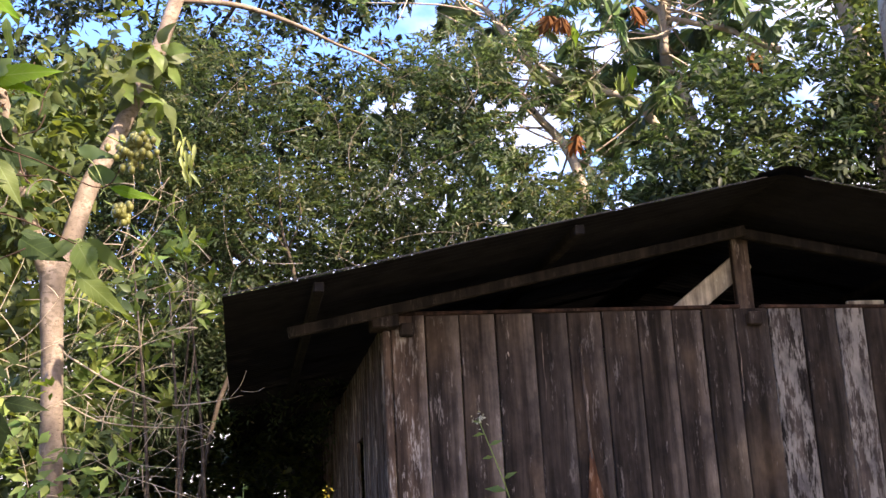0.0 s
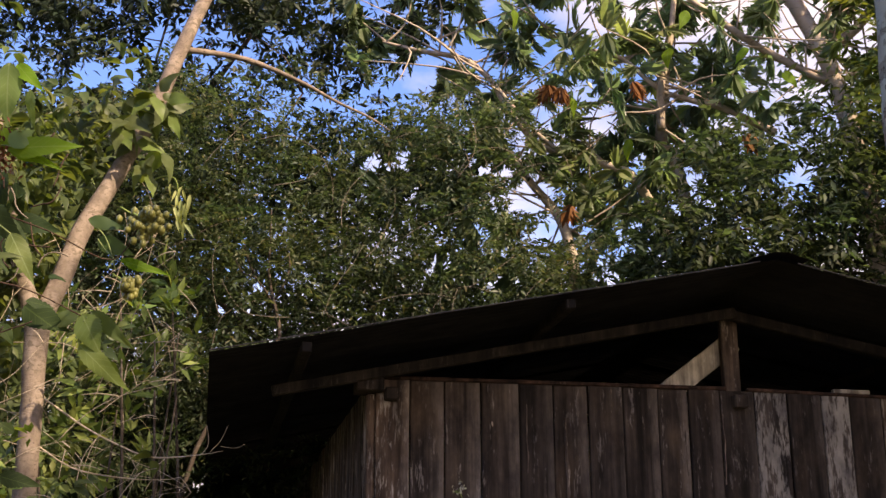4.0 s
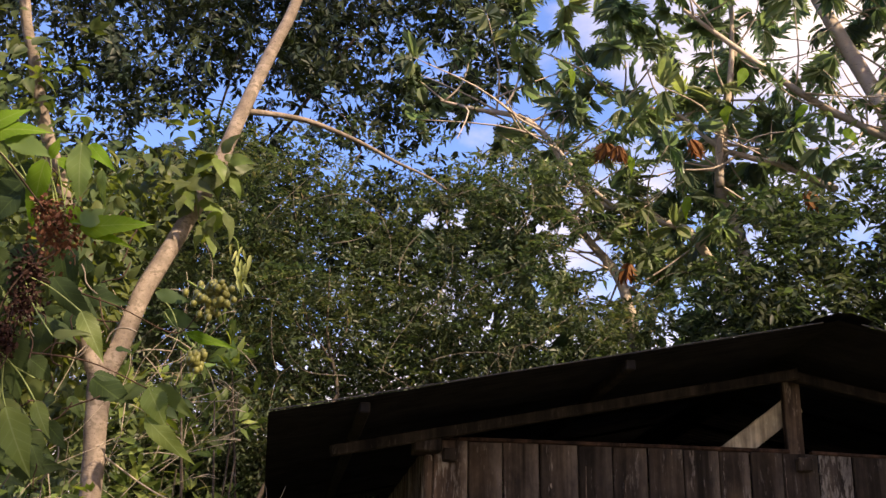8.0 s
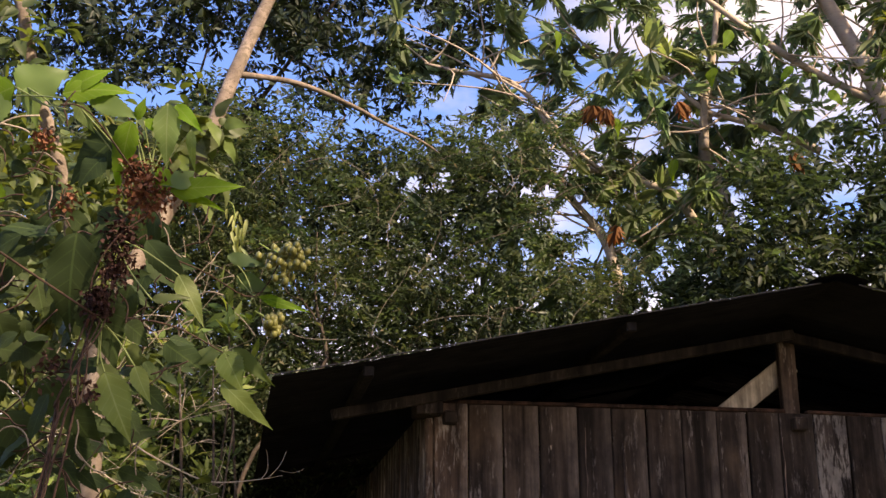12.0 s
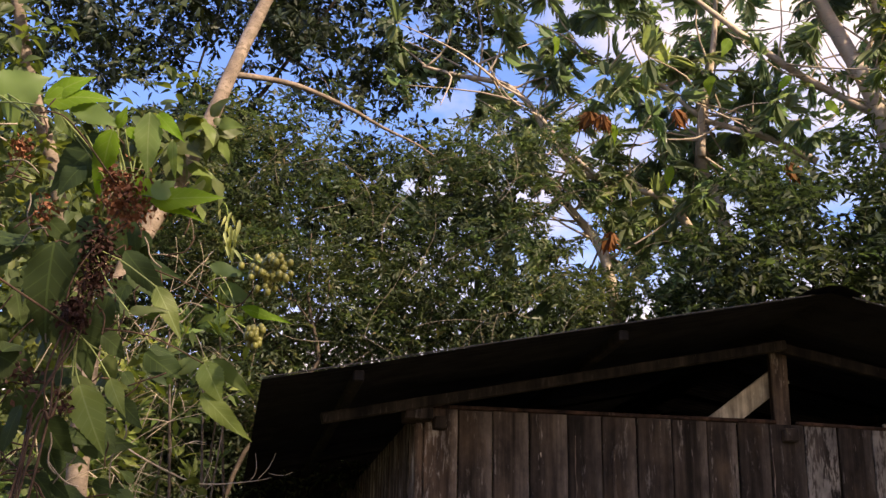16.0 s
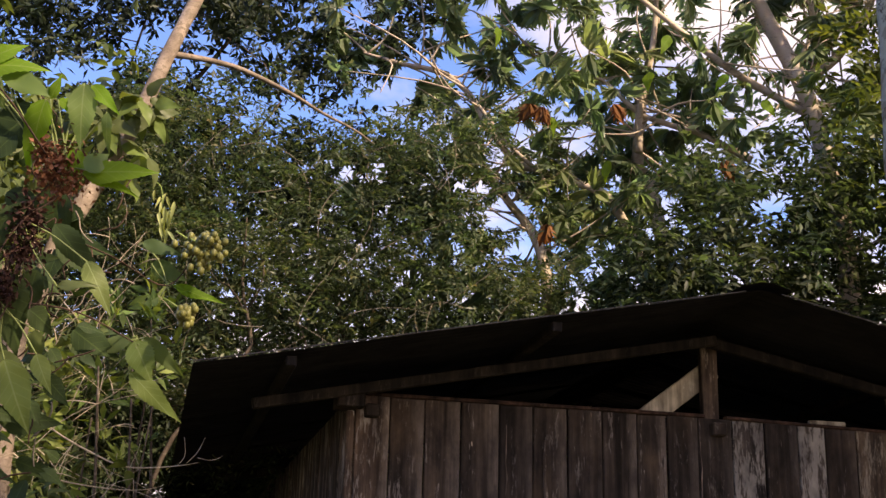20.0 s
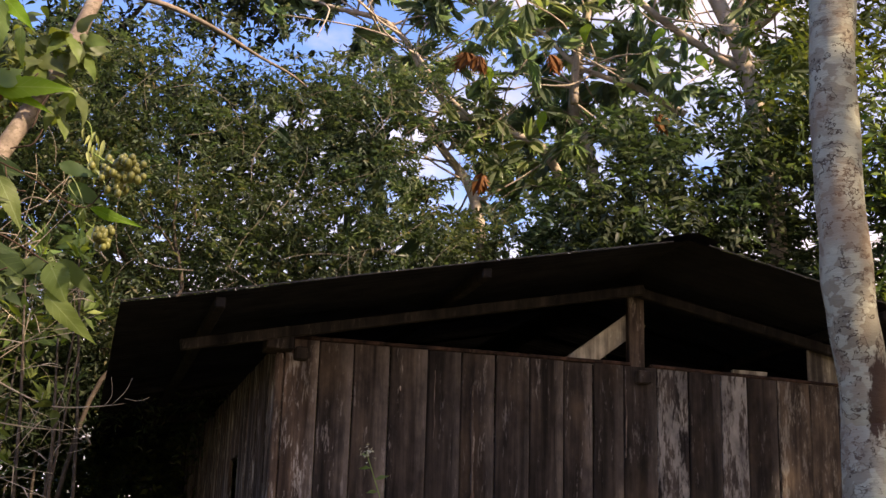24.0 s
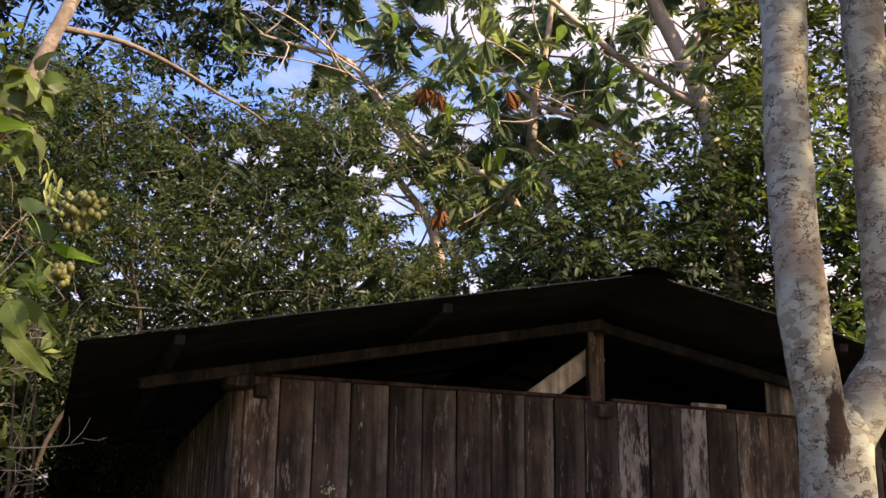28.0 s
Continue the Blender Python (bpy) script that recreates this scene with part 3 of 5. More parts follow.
def sprays(centres, per, length, droop=0.35):
    """Leafy twigs: leaves to both sides of a drooping shoot. Base points, directions, and the way the blades face."""
    n = len(centres)
    d = unit(n, (0, -0.35, 0.0)) * (1, 1, 0.6)
    d /= np.linalg.norm(d, axis=1, keepdims=True)
    s = np.cross(d, np.array((0, 0, 1.0)) + np.random.normal(0, 0.35, (n, 3)))
    s /= np.linalg.norm(s, axis=1, keepdims=True)
    up = np.cross(s, d)
    k = (np.arange(per) + 0.5) / per
    ln = np.random.uniform(0.7, 1.2, (n, 1, 1)) * length
    side = np.where(np.arange(per) % 2 == 0, 1.0, -1.0)[None, :, None]
    base = centres[:, None] + d[:, None] * ln * k[None, :, None] + np.array((0, 0, -1.0)) * (droop * ln * k[None, :, None] ** 2)
    along = d[:, None] * 0.7 + s[:, None] * side * 0.8 + np.random.normal(0, 0.22, (n, per, 3)) + np.array((0, 0, -0.5 * droop))
    up = np.repeat(up[:, None], per, axis=1) + np.random.normal(0, 0.3, (n, per, 3))
    return base.reshape(-1, 3), along.reshape(-1, 3), up.reshape(-1, 3)


# ---- ground ----
def build_ground():
    bm = bmesh.new()
    bmesh.ops.create_grid(bm, x_segments=60, y_segments=60, size=1.0)
    for v in bm.verts:
        r = max(abs(v.co.x), abs(v.co.y))
        s = 12 * r + 900 * r ** 6
        v.co = Vector((v.co.x / max(r, 1e-6) * s, v.co.y / max(r, 1e-6) * s, 0))
        if r < 0.9:
            v.co.z = 0.05 * noise.noise(v.co * 0.8)
    ob = part("ground", bm, GROUND, None, "brown earth ground littered with dry leaves", True)
    tagged(ob, category="ground", kind="structure")


build_ground()

# ---- the hut ----
HUT = pose(0, 0, 0, 0, 0, 9.655)     # u along the gable wall, v away from it
WALL_V, TOP = 6.30, 2.775
LEFT, RIGHT, BACK = 0.77, 4.75, 21.0
RIDGE_U, RIDGE_Z, SLOPE = 2.73, 3.315, 0.205
ROOF_FRONT, ROOF_BACK, EAVE_L, EAVE_R = 5.62, 21.8, -0.06, 5.5


def roof_z(u):
    return RIDGE_Z - abs(u - RIDGE_U) * SLOPE


def sheet_bm(u0, u1, v0, v1, seed):
    """One roofing sheet: shallow waves, a small sag, real thickness."""
    rnd = random.Random(seed)
    bm = bmesh.new()
    nu, nv = 10, max(3, int((v1 - v0) / 0.019))
    lift, tilt = rnd.uniform(0, 0.002), rnd.uniform(-0.001, 0.001)
    rows = []
    for i in range(nu + 1):
        u = u0 + (u1 - u0) * i / nu
        row = []
        for j in range(nv + 1):
            v = v0 + (v1 - v0) * j / nv
            z = roof_z(u) + lift + tilt * j / nv + 0.004 * math.sin(2 * math.pi * v / 0.076) + 0.008 * noise.noise(Vector((u * 1.5, v * 1.5, 2.0)))
            row.append(bm.verts.new((u, v, z)))
        rows.append(row)
    for i in range(nu):
        for j in range(nv):
            bm.faces.new((rows[i][j], rows[i + 1][j], rows[i + 1][j + 1], rows[i][j + 1]))
    bmesh.ops.solidify(bm, geom=bm.faces[:], thickness=0.003)
    return bm


def plank_bm(u0, u1, z0, z1, v, thick, seed, side=False):
    """An upright board with waney edges; its UV runs across the board and up it."""
    bm = bmesh.new()
    uv = bm.loops.layers.uv.new("board")
    n = 9
    front, backs = [], []
    for i in range(n + 1):
        z = z0 + (z1 - z0) * i / n
        a = u0 + 0.003 + 0.004 * noise.noise(Vector((z * 2.2, seed * 3.1, 0)))
        b = u1 - 0.003 + 0.004 * noise.noise(Vector((z * 2.2, seed * 5.7, 4)))
        dv = 0.004 * noise.noise(Vector((z * 0.9, seed, 9)))
        for list_, w in ((front, v + dv), (backs, v + thick + dv)):
            e = 0.004 if list_ is front else 0.0
            pts = [(a, w + e), (a + 0.006, w), (b - 0.006, w), (b, w + e)]
            list_.append([bm.verts.new((p, q, z) if not side else (q, p, z)) for p, q in pts])
    for i in range(n):
        for k in range(3):
            bm.faces.new((front[i][k], front[i][k + 1], front[i + 1][k + 1], front[i + 1][k]))
            bm.faces.new((backs[i][k + 1], backs[i][k], backs[i + 1][k], backs[i + 1][k + 1]))
        bm.faces.new((backs[i][0], front[i][0], front[i + 1][0], backs[i + 1][0]))
        bm.faces.new((front[i][3], backs[i][3], backs[i + 1][3], front[i + 1][3]))
    for i, flip in ((0, False), (n, True)):
        ring = [*front[i], *backs[i][::-1]]
        bm.faces.new(ring[::-1] if not flip else ring)
    bmesh.ops.recalc_face_normals(bm, faces=bm.faces[:])
    for f in bm.faces:
        for c in f.loops:
            c[uv].uv = (((c.vert.co.y if side else c.vert.co.x) - u0) / (u1 - u0), c.vert.co.z)
    return bm


def build_hut():
    hut = empty("wooden_hut", "old dark plank hut with an open gable and low sheet roof", "hut")
    hut.matrix_world = HUT
    # gable wall, board by board: right edge, material
    edges = [0.785, 0.965, 1.147, 1.34, 1.543, 1.729, 1.919, 2.111, 2.307, 2.48, 2.656, 2.857, 3.05, 3.247, 3.414, 3.605, 3.813, 4.0, 4.19, 4.38, 4.57, RIGHT]
    pale = {11: PLANK_PALE, 13: PLANK_PALE, 15: PLANK_TAN, 16: PLANK_TAN, 18: PLANK_PALE, 0: PLANK_GREY_LIT}
    for i in range(len(edges) - 1):
        dz = random.Random(i).uniform(-0.006, 0.006)
        label = {PLANK_PALE: "pale board covered in grey lichen", PLANK_TAN: "lighter tan board"}.get(pale.get(i), "")
        part("plank", plank_bm(edges[i], edges[i + 1], 0.12, TOP - 0.004 + 0.3 * dz - 0.02 * max(0.0, edges[i] - 2.8), WALL_V + (i % 3) * 0.004, 0.022, i + 1), pale.get(i, PLANK_DARK), hut, label)
    part("cap_strip", beam_bm((LEFT + 0.02, WALL_V + 0.014, TOP + 0.008), (2.7, WALL_V + 0.014, TOP + 0.008), 0.044, 0.02, 0.004), CAP, hut, "thin reddish-brown strip along the wall top")
    part("cap_strip", beam_bm((2.82, WALL_V + 0.014, TOP + 0.006), (RIGHT, WALL_V + 0.014, TOP - 0.034), 0.044, 0.018, 0.004), CAP, hut, "thin reddish-brown strip along the wall top")
    # bare split wood low on one board, with a long ragged crack above it
    bare = bmesh.new()
    low_edge, up_edge = [], []
    for i in range(15):
        z = 1.45 + 0.6 * i / 14
        wide = 0.004 + 0.055 * min(1.0, (2.07 - z) / 0.3) + 0.008 * noise.noise(Vector((z * 20, 0, 3)))
        mid = 1.82 - 0.035 * (z - 1.5) + 0.008 * noise.noise(Vector((z * 9, 4, 3)))
        low_edge.append(bare.verts.new((mid - wide * 0.9, WALL_V - 0.003, z)))
        up_edge.append(bare.verts.new((mid + wide * 0.6, WALL_V - 0.004, z)))
    for i in range(14):
        bare.faces.new((low_edge[i], up_edge[i], up_edge[i + 1], low_edge[i + 1]))
    bmesh.ops.solidify(bare, geom=bare.faces[:], thickness=0.006)
    part("bare_patch", bare, SPLIT_WOOD, hut, "patch of bare orange split wood")
    crack = [(1.80 + 0.012 * noise.noise(Vector((z * 8, 1, 1))) - 0.02 * (z - 2.0), WALL_V - 0.001, z, 0.008 + 0.005 * noise.noise(Vector((z * 14, 2, 2)))) for z in np.linspace(2.0, 2.6, 12)]
    part("splinter", limb_bm([tuple(float(c) for c in p) for p in crack], 5, 0.4, 1, 4), SPLIT_PALE, hut)
    for k, (uu, z0, z1) in enumerate(((1.139, 2.469, 2.592), (2.453, 2.310, 2.552), (2.669, 2.269, 2.642), (1.397, 2.536, 2.712), (1.583, 2.308, 2.665), (2.048, 2.634, 2.786))):
        crack = [(uu + 0.01 * noise.noise(Vector((z * 9, k * 3.0, 1))), WALL_V + 0.002, z, 0.0008 + 0.009 * max(0.0, noise.noise(Vector((z * 26, k, 2))))) for z in np.linspace(z0, z1, 9)]
        part("splinter", limb_bm([tuple(float(c) for c in p) for p in crack], 5, 0.5, k, 3), SPLIT_PALE, hut)
    # corner post and side walls
    part("corner_post", box_bm((LEFT - 0.03, WALL_V - 0.012, 0.1), (LEFT + 0.012, WALL_V + 0.1, TOP - 0.08), 0.008), PLANK_GREY_LIT, hut)
    part("corner_post", box_bm((RIGHT - 0.02, WALL_V + 0.03, 0.1), (RIGHT + 0.05, WALL_V + 0.1, TOP - 0.03), 0.008), PLANK_DARK, hut)
    v = WALL_V + 0.1
    k = 0
    while v < BACK - 0.05:
        w = min(random.Random(900 + k).uniform(0.17, 0.22), BACK - v)
        top = TOP + 0.02
        window = 7.95 < v + w / 2 < 8.4 or 10.7 < v + w / 2 < 11.1
        if window:
            part("plank", plank_bm(v, v + w, 0.12, 1.25, LEFT + 0.014, 0.022, 660 + k, True), PLANK_GREY_LIT, hut)
        part("plank", plank_bm(v, v + w, 2.33 if window else 0.12, top, LEFT + 0.012 + 0.004 * (k % 2), 0.022, 60 + k, True), PLANK_GREY_LIT, hut)
        part("plank", plank_bm(v - 0.012, v + w + 0.012, 0.12, top, RIGHT + 0.012 + 0.002 * (k % 2), 0.022, 260 + k, True), PLANK_DARK, hut)
        v += w
        k += 1
    u = LEFT
    k = 0
    while u < RIGHT - 0.02:
        w = min(0.2, RIGHT - u)
        part("plank", plank_bm(u - 0.012, u + w + 0.012, 0.12, roof_z(u + w / 2) - 0.03, BACK + 0.002 * (k % 2), 0.022, 460 + k), PLANK_DARK, hut)
        u += w
        k += 1
    # frame: top plates, rafters, post and strut, purlins, ridge beam
    part("wall_plate", box_bm((LEFT + 0.06, WALL_V + 0.04, TOP - 0.14), (RIGHT, WALL_V + 0.078, TOP - 0.04), 0.006), BEAM_TAN, hut)
    part("side_plate", box_bm((LEFT + 0.045, WALL_V + 0.13, TOP - 0.075), (LEFT + 0.12, BACK, TOP + 0.005), 0.006), PLANK_DARK, hut)
    part("beam_end", box_bm((LEFT - 0.09, WALL_V - 0.09, TOP - 0.075), (LEFT + 0.05, WALL_V + 0.09, TOP + 0.005), 0.006), PLANK_DARK, hut)
    part("side_plate", box_bm((RIGHT - 0.05, WALL_V + 0.05, TOP - 0.075), (RIGHT + 0.09, BACK, TOP + 0.005), 0.006), PLANK_DARK, hut)
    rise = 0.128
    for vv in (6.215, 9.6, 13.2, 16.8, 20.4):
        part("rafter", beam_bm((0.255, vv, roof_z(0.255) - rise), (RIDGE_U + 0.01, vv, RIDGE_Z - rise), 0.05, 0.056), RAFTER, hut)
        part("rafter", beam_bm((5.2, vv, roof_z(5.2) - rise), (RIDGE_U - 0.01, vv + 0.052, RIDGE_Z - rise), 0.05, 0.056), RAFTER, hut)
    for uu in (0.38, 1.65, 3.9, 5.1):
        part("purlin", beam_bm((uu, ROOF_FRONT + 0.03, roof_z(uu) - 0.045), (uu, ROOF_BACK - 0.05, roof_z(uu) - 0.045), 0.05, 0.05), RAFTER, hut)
    part("gable_post", box_bm((2.705, WALL_V + 0.03, TOP - 0.1), (2.80, WALL_V + 0.08, RIDGE_Z - 0.13), 0.006), BEAM_TAN, hut, "weathered upright post under the ridge")
    part("strut", beam_bm((2.28, WALL_V + 0.102, 2.68), (2.80, WALL_V + 0.102, 3.07), 0.035, 0.12), BEAM_NEW, hut, "pale sawn diagonal strut")
    part("beam_end", box_bm((2.727, WALL_V - 0.05, 2.675), (2.804, WALL_V + 0.15, 2.745), 0.006), PLANK_DARK, hut, "square beam end poking through the boards")
    part("beam_end", box_bm((0.83, WALL_V - 0.06, 2.66), (0.9, WALL_V + 0.1, 2.725), 0.006), PLANK_DARK, hut)
    part("batten", box_bm((3.325, WALL_V + 0.0, TOP + 0.002), (3.545, WALL_V + 0.03, TOP + 0.026), 0.004), BEAM_NEW, hut, "short pale batten lying on the wall top")
    part("gable_board", box_bm((3.815, WALL_V + 0.002, TOP - 0.03), (4.4, WALL_V + 0.024, 2.975), 0.004), BEAM_NEW, hut, "short tan board above the wall")
    # roof sheets and ridge cap
    k = 0
    v = ROOF_FRONT
    while v < ROOF_BACK:
        w = 0.82 if v < 14 else 1.2
        for side, (a, b) in enumerate(((EAVE_L, RIDGE_U), (RIDGE_U, EAVE_R))):
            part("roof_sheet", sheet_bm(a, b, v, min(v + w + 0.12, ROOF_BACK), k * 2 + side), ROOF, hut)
        v += w
        k += 1
    # strips added along the front edge to draw its sunlit line
    part("lit_edge_strip", beam_bm((EAVE_L, ROOF_FRONT - 0.004, roof_z(EAVE_L) + 0.006), (RIDGE_U - 0.1, ROOF_FRONT - 0.004, roof_z(RIDGE_U - 0.1) + 0.006), 0.005, 0.006, 0.001), ROOF_LIT_EDGE, hut, "thin paler strip drawing the sunlit roof edge")
    part("lit_edge_strip", beam_bm((RIDGE_U + 0.1, ROOF_FRONT - 0.004, roof_z(RIDGE_U + 0.1) + 0.006), (EAVE_R, ROOF_FRONT - 0.004, roof_z(EAVE_R) + 0.006), 0.005, 0.006, 0.001), ROOF_LIT_EDGE, hut, "thin paler strip drawing the sunlit roof edge")
    cap = bmesh.new()
    prof = [(-0.15, -0.018), (-0.09, 0.0), (-0.03, 0.018), (0.04, 0.02), (0.1, 0.002), (0.15, -0.016)]
    ends = []
    for vv in (ROOF_FRONT - 0.03, 8.0, 12.0, 16.0, ROOF_BACK + 0.03):
        ends.append([cap.verts.new((RIDGE_U + a, vv, RIDGE_Z + 0.014 + b)) for a, b in prof])
    for a, b in zip(ends, ends[1:]):
        for i in range(len(prof) - 1):
            cap.faces.new((a[i], a[i + 1], b[i + 1], b[i]))
    bmesh.ops.solidify(cap, geom=cap.faces[:], thickness=0.004)
    part("ridge_cap", cap, ROOF, hut)


build_hut()


# ---- trees ----
def tree(name, label, limbs, bark, category="tree", group=""):
    """A tree: trunk and limbs as parts, crowns added under it."""
    root = empty(name, label, category, group)
    for i, pts in enumerate(limbs):
        part("trunk" if i == 0 else "limb", limb_bm(pts, 12 if pts[0][3] > 0.05 else 7, 0.12, i * 3.3), bark, root, smooth=True)
    return root


def crown(root, blade_data, mat, base, along, length, up=None, width=1.0, name="crown", label=""):
    return tagged(part(name, leaves_mesh(name, blade_data, base, along, length, up, width), mat, root, label), kind="stuff")


def side_twigs(points, n, length, radius, seed, lift=0.2):
    """Thin twigs that leave a limb at random places."""
    rnd = random.Random(seed)
    out = []
    for _ in range(n):
        i = rnd.randrange(len(points) - 1)
        t = rnd.random()
        p = np.array(points[i][:3]) * (1 - t) + np.array(points[i + 1][:3]) * t
        d = np.array((rnd.uniform(-1, 1), rnd.uniform(-0.6, 0.6), rnd.uniform(-0.6, 1) + lift))
        d /= np.linalg.norm(d)
        s = length * rnd.uniform(0.5, 1.2)
        bend = np.array((rnd.uniform(-0.3, 0.3), 0, rnd.uniform(-0.3, 0.3)))
        out.append([(*p, radius), (*(p + d * s * 0.5), radius * 0.7), (*(p + (d + bend) * s), radius * 0.3)])
    return out


def build_forked_tree():
    trunk = [(1.834, 4.28, -0.05, 0.19), (1.844, 4.27, 1.0, 0.15), (1.854, 4.25, 2.136, 0.133), (1.870, 4.25, 2.243, 0.118), (1.872, 4.245, 2.31, 0.09), (1.878, 4.24, 2.365, 0.05)]
    main = [(1.845, 4.24, 2.134, 0.110), (1.812, 4.22, 2.207, 0.100), (1.790, 4.20, 2.283, 0.092), (1.779, 4.19, 2.348, 0.093), (1.764, 4.18, 2.411, 0.091), (1.742, 4.16, 2.528, 0.091), (1.724, 4.14, 2.647, 0.092), (1.700, 4.12, 2.95, 0.089), (1.688, 4.1, 3.41, 0.085), (1.7, 4.08, 3.86, 0.085), (1.68, 4.04, 5.2, 0.065), (1.7, 4.0, 6.6, 0.045)]
    fork = [(1.864, 4.26, 2.137, 0.100), (1.904, 4.26, 2.215, 0.096), (1.952, 4.25, 2.303, 0.095), (1.988, 4.24, 2.380, 0.100), (2.024, 4.23, 2.431, 0.097), (2.068, 4.22, 2.514, 0.090), (2.076, 4.20, 2.680, 0.087), (2.055, 4.16, 3.02, 0.08), (2.042, 4.13, 3.46, 0.08), (2.03, 4.1, 3.92, 0.079), (2.08, 4.08, 5.2, 0.062), (2.2, 4.1, 6.6, 0.042)]
    up = [[(1.66, 4.03, 5.2, 0.05), (2.4, 3.9, 5.9, 0.035), (3.6, 3.6, 6.3, 0.015)], [(2.1, 4.08, 5.2, 0.05), (3.2, 4.4, 5.7, 0.035), (4.6, 4.6, 6.1, 0.015)], [(2.2, 4.1, 6.0, 0.04), (3.6, 4.0, 6.5, 0.03), (5.6, 3.9, 6.6, 0.012)]]
    root = tree("forked_tree", "tree with two pale grey mottled stems rising from a low fork", [trunk, main, fork] + up, BARK_MOTTLED)
    # limb and leaf spray out of view, added to shade the lower vine
    low = [(1.67, 4.0, 5.9, 0.035), (1.5, 2.4, 5.6, 0.028), (1.25, 0.9, 4.5, 0.02), (1.05, 0.15, 3.5, 0.008)]
    part("limb", limb_bm(low, 7, 0.1, 9), BARK_MOTTLED, root, smooth=True)
    q = np.random.uniform((0.75, -0.45, 3.1), (1.5, 0.3, 3.66), (150, 3))
    b, d, a = rosettes(q, 5, -0.2)
    crown(root, BLADE_OVAL, LEAF_MID, b, d, np.random.uniform(0.08, 0.14, len(b)), a + np.random.normal(0, 0.3, b.shape), name="shade_spray")
    # unseen crown, added and spread to keep the sun off hut wall and stems
    c = np.concatenate([np.random.uniform((1.9, 2.2, 5.5), (8.4, 5.4, 7.0), (620, 3)), np.random.uniform((4.2, 0.4, 5.5), (6.0, 2.2, 7.0), (26, 3))])
    p = np.repeat(c, 9, axis=0) + np.random.normal(0, 0.2, (646 * 9, 3)) * (1, 1, 0.6)
    b, d, a = rosettes(p, 5, -0.2)
    crown(root, BLADE_OVAL, LEAF_MID, b, d, np.random.uniform(0.12, 0.2, len(b)), a + np.random.normal(0, 0.3, b.shape))


def build_leaning_tree():
    trunk = [(-1.93, 6.1, -0.05, 0.0774), (-1.94, 6.1, 1.2, 0.0645), (-1.95, 6.1, 2.43, 0.05504), (-1.96, 6.1, 2.77, 0.05676), (-1.96, 6.1, 3.06, 0.0645)]
    left = [(-1.96, 6.1, 3.0, 0.0516), (-2.05, 6.05, 3.25, 0.043), (-2.1, 6.0, 3.53, 0.0387), (-2.2, 5.95, 3.95, 0.03612), (-2.34, 5.9, 4.36, 0.0344), (-2.42, 5.85, 4.71, 0.03096), (-2.49, 5.8, 5.03, 0.02838), (-2.6, 5.75, 6.0, 0.0172)]
    right = [(-1.96, 6.1, 3.0, 0.05332), (-1.89, 6.19, 3.26, 0.0516), (-1.84, 6.28, 3.53, 0.05074), (-1.76, 6.37, 3.77, 0.04902), (-1.67, 6.46, 4.03, 0.0473), (-1.58, 6.54, 4.29, 0.04558), (-1.48, 6.63, 4.67, 0.043),
             (-1.4, 6.72, 4.99, 0.04042), (-1.3, 6.81, 5.34, 0.03784), (-1.21, 6.9, 5.67, 0.03526), (-1.0, 7.0, 6.6, 0.0258)]
    branch = [(-1.46, 6.7, 4.8, 0.02064), (-1.25, 6.89, 4.86, 0.01789), (-1.06, 7.03, 4.87, 0.01651), (-0.79, 7.17, 4.8, 0.01376), (-0.59, 7.32, 4.74, 0.01032), (-0.38, 7.46, 4.69, 0.007568), (-0.26, 7.6, 4.66, 0.004128)]
    root = tree("leaning_tree", "slender tree with smooth pinkish bark, forked low, one long side branch", [trunk, left, right, branch], BARK_PINK)
    # climbing leaves along the stems
    pts = np.array([p[:3] for p in left[:6] + right[1:6] + trunk[2:]])
    c = pts[np.random.randint(0, len(pts), 760)] + np.random.normal(0, 1, (760, 3)) * (0.26, 0.16, 0.28) + (-0.14, -0.1, 0)
    c = c[(c[:, 2] < 3.0) | (c[:, 0] < -2.1 + 0.295 * (c[:, 2] - 3.0))]
    c = c[(c[:, 2] > 3.1) | (np.abs(c[:, 0] + 1.95) > 0.24)]
    b, d, a = rosettes(c, 4, -0.5)
    crown(root, BLADE_BROAD, LEAF_MID, b, d, np.random.uniform(0.05, 0.12, len(b)), a + (0, -0.4, 0.5), name="climber", label="green climbing leaves round the stems")
    c = np.array([(-1.62, 6.3, 4.2), (-1.55, 6.35, 4.25), (-1.72, 6.3, 4.28), (-1.48, 6.3, 4.32), (-1.5, 6.3, 3.95)])
    b, d, a = rosettes(np.repeat(c, 3, 0) + np.random.normal(0, 0.05, (15, 3)), 3, -0.9)
    for i in range(len(b)):
        part("leaf", leaves_mesh("leaf", BLADES_LIVING[i % 12], b[i:i + 1], d[i:i + 1], random.uniform(0.12, 0.2), a[i:i + 1] + (0, -0.8, 0.3)), LEAF_MID if i % 3 else LEAF_BRIGHT, root, "bright hanging climber leaf")


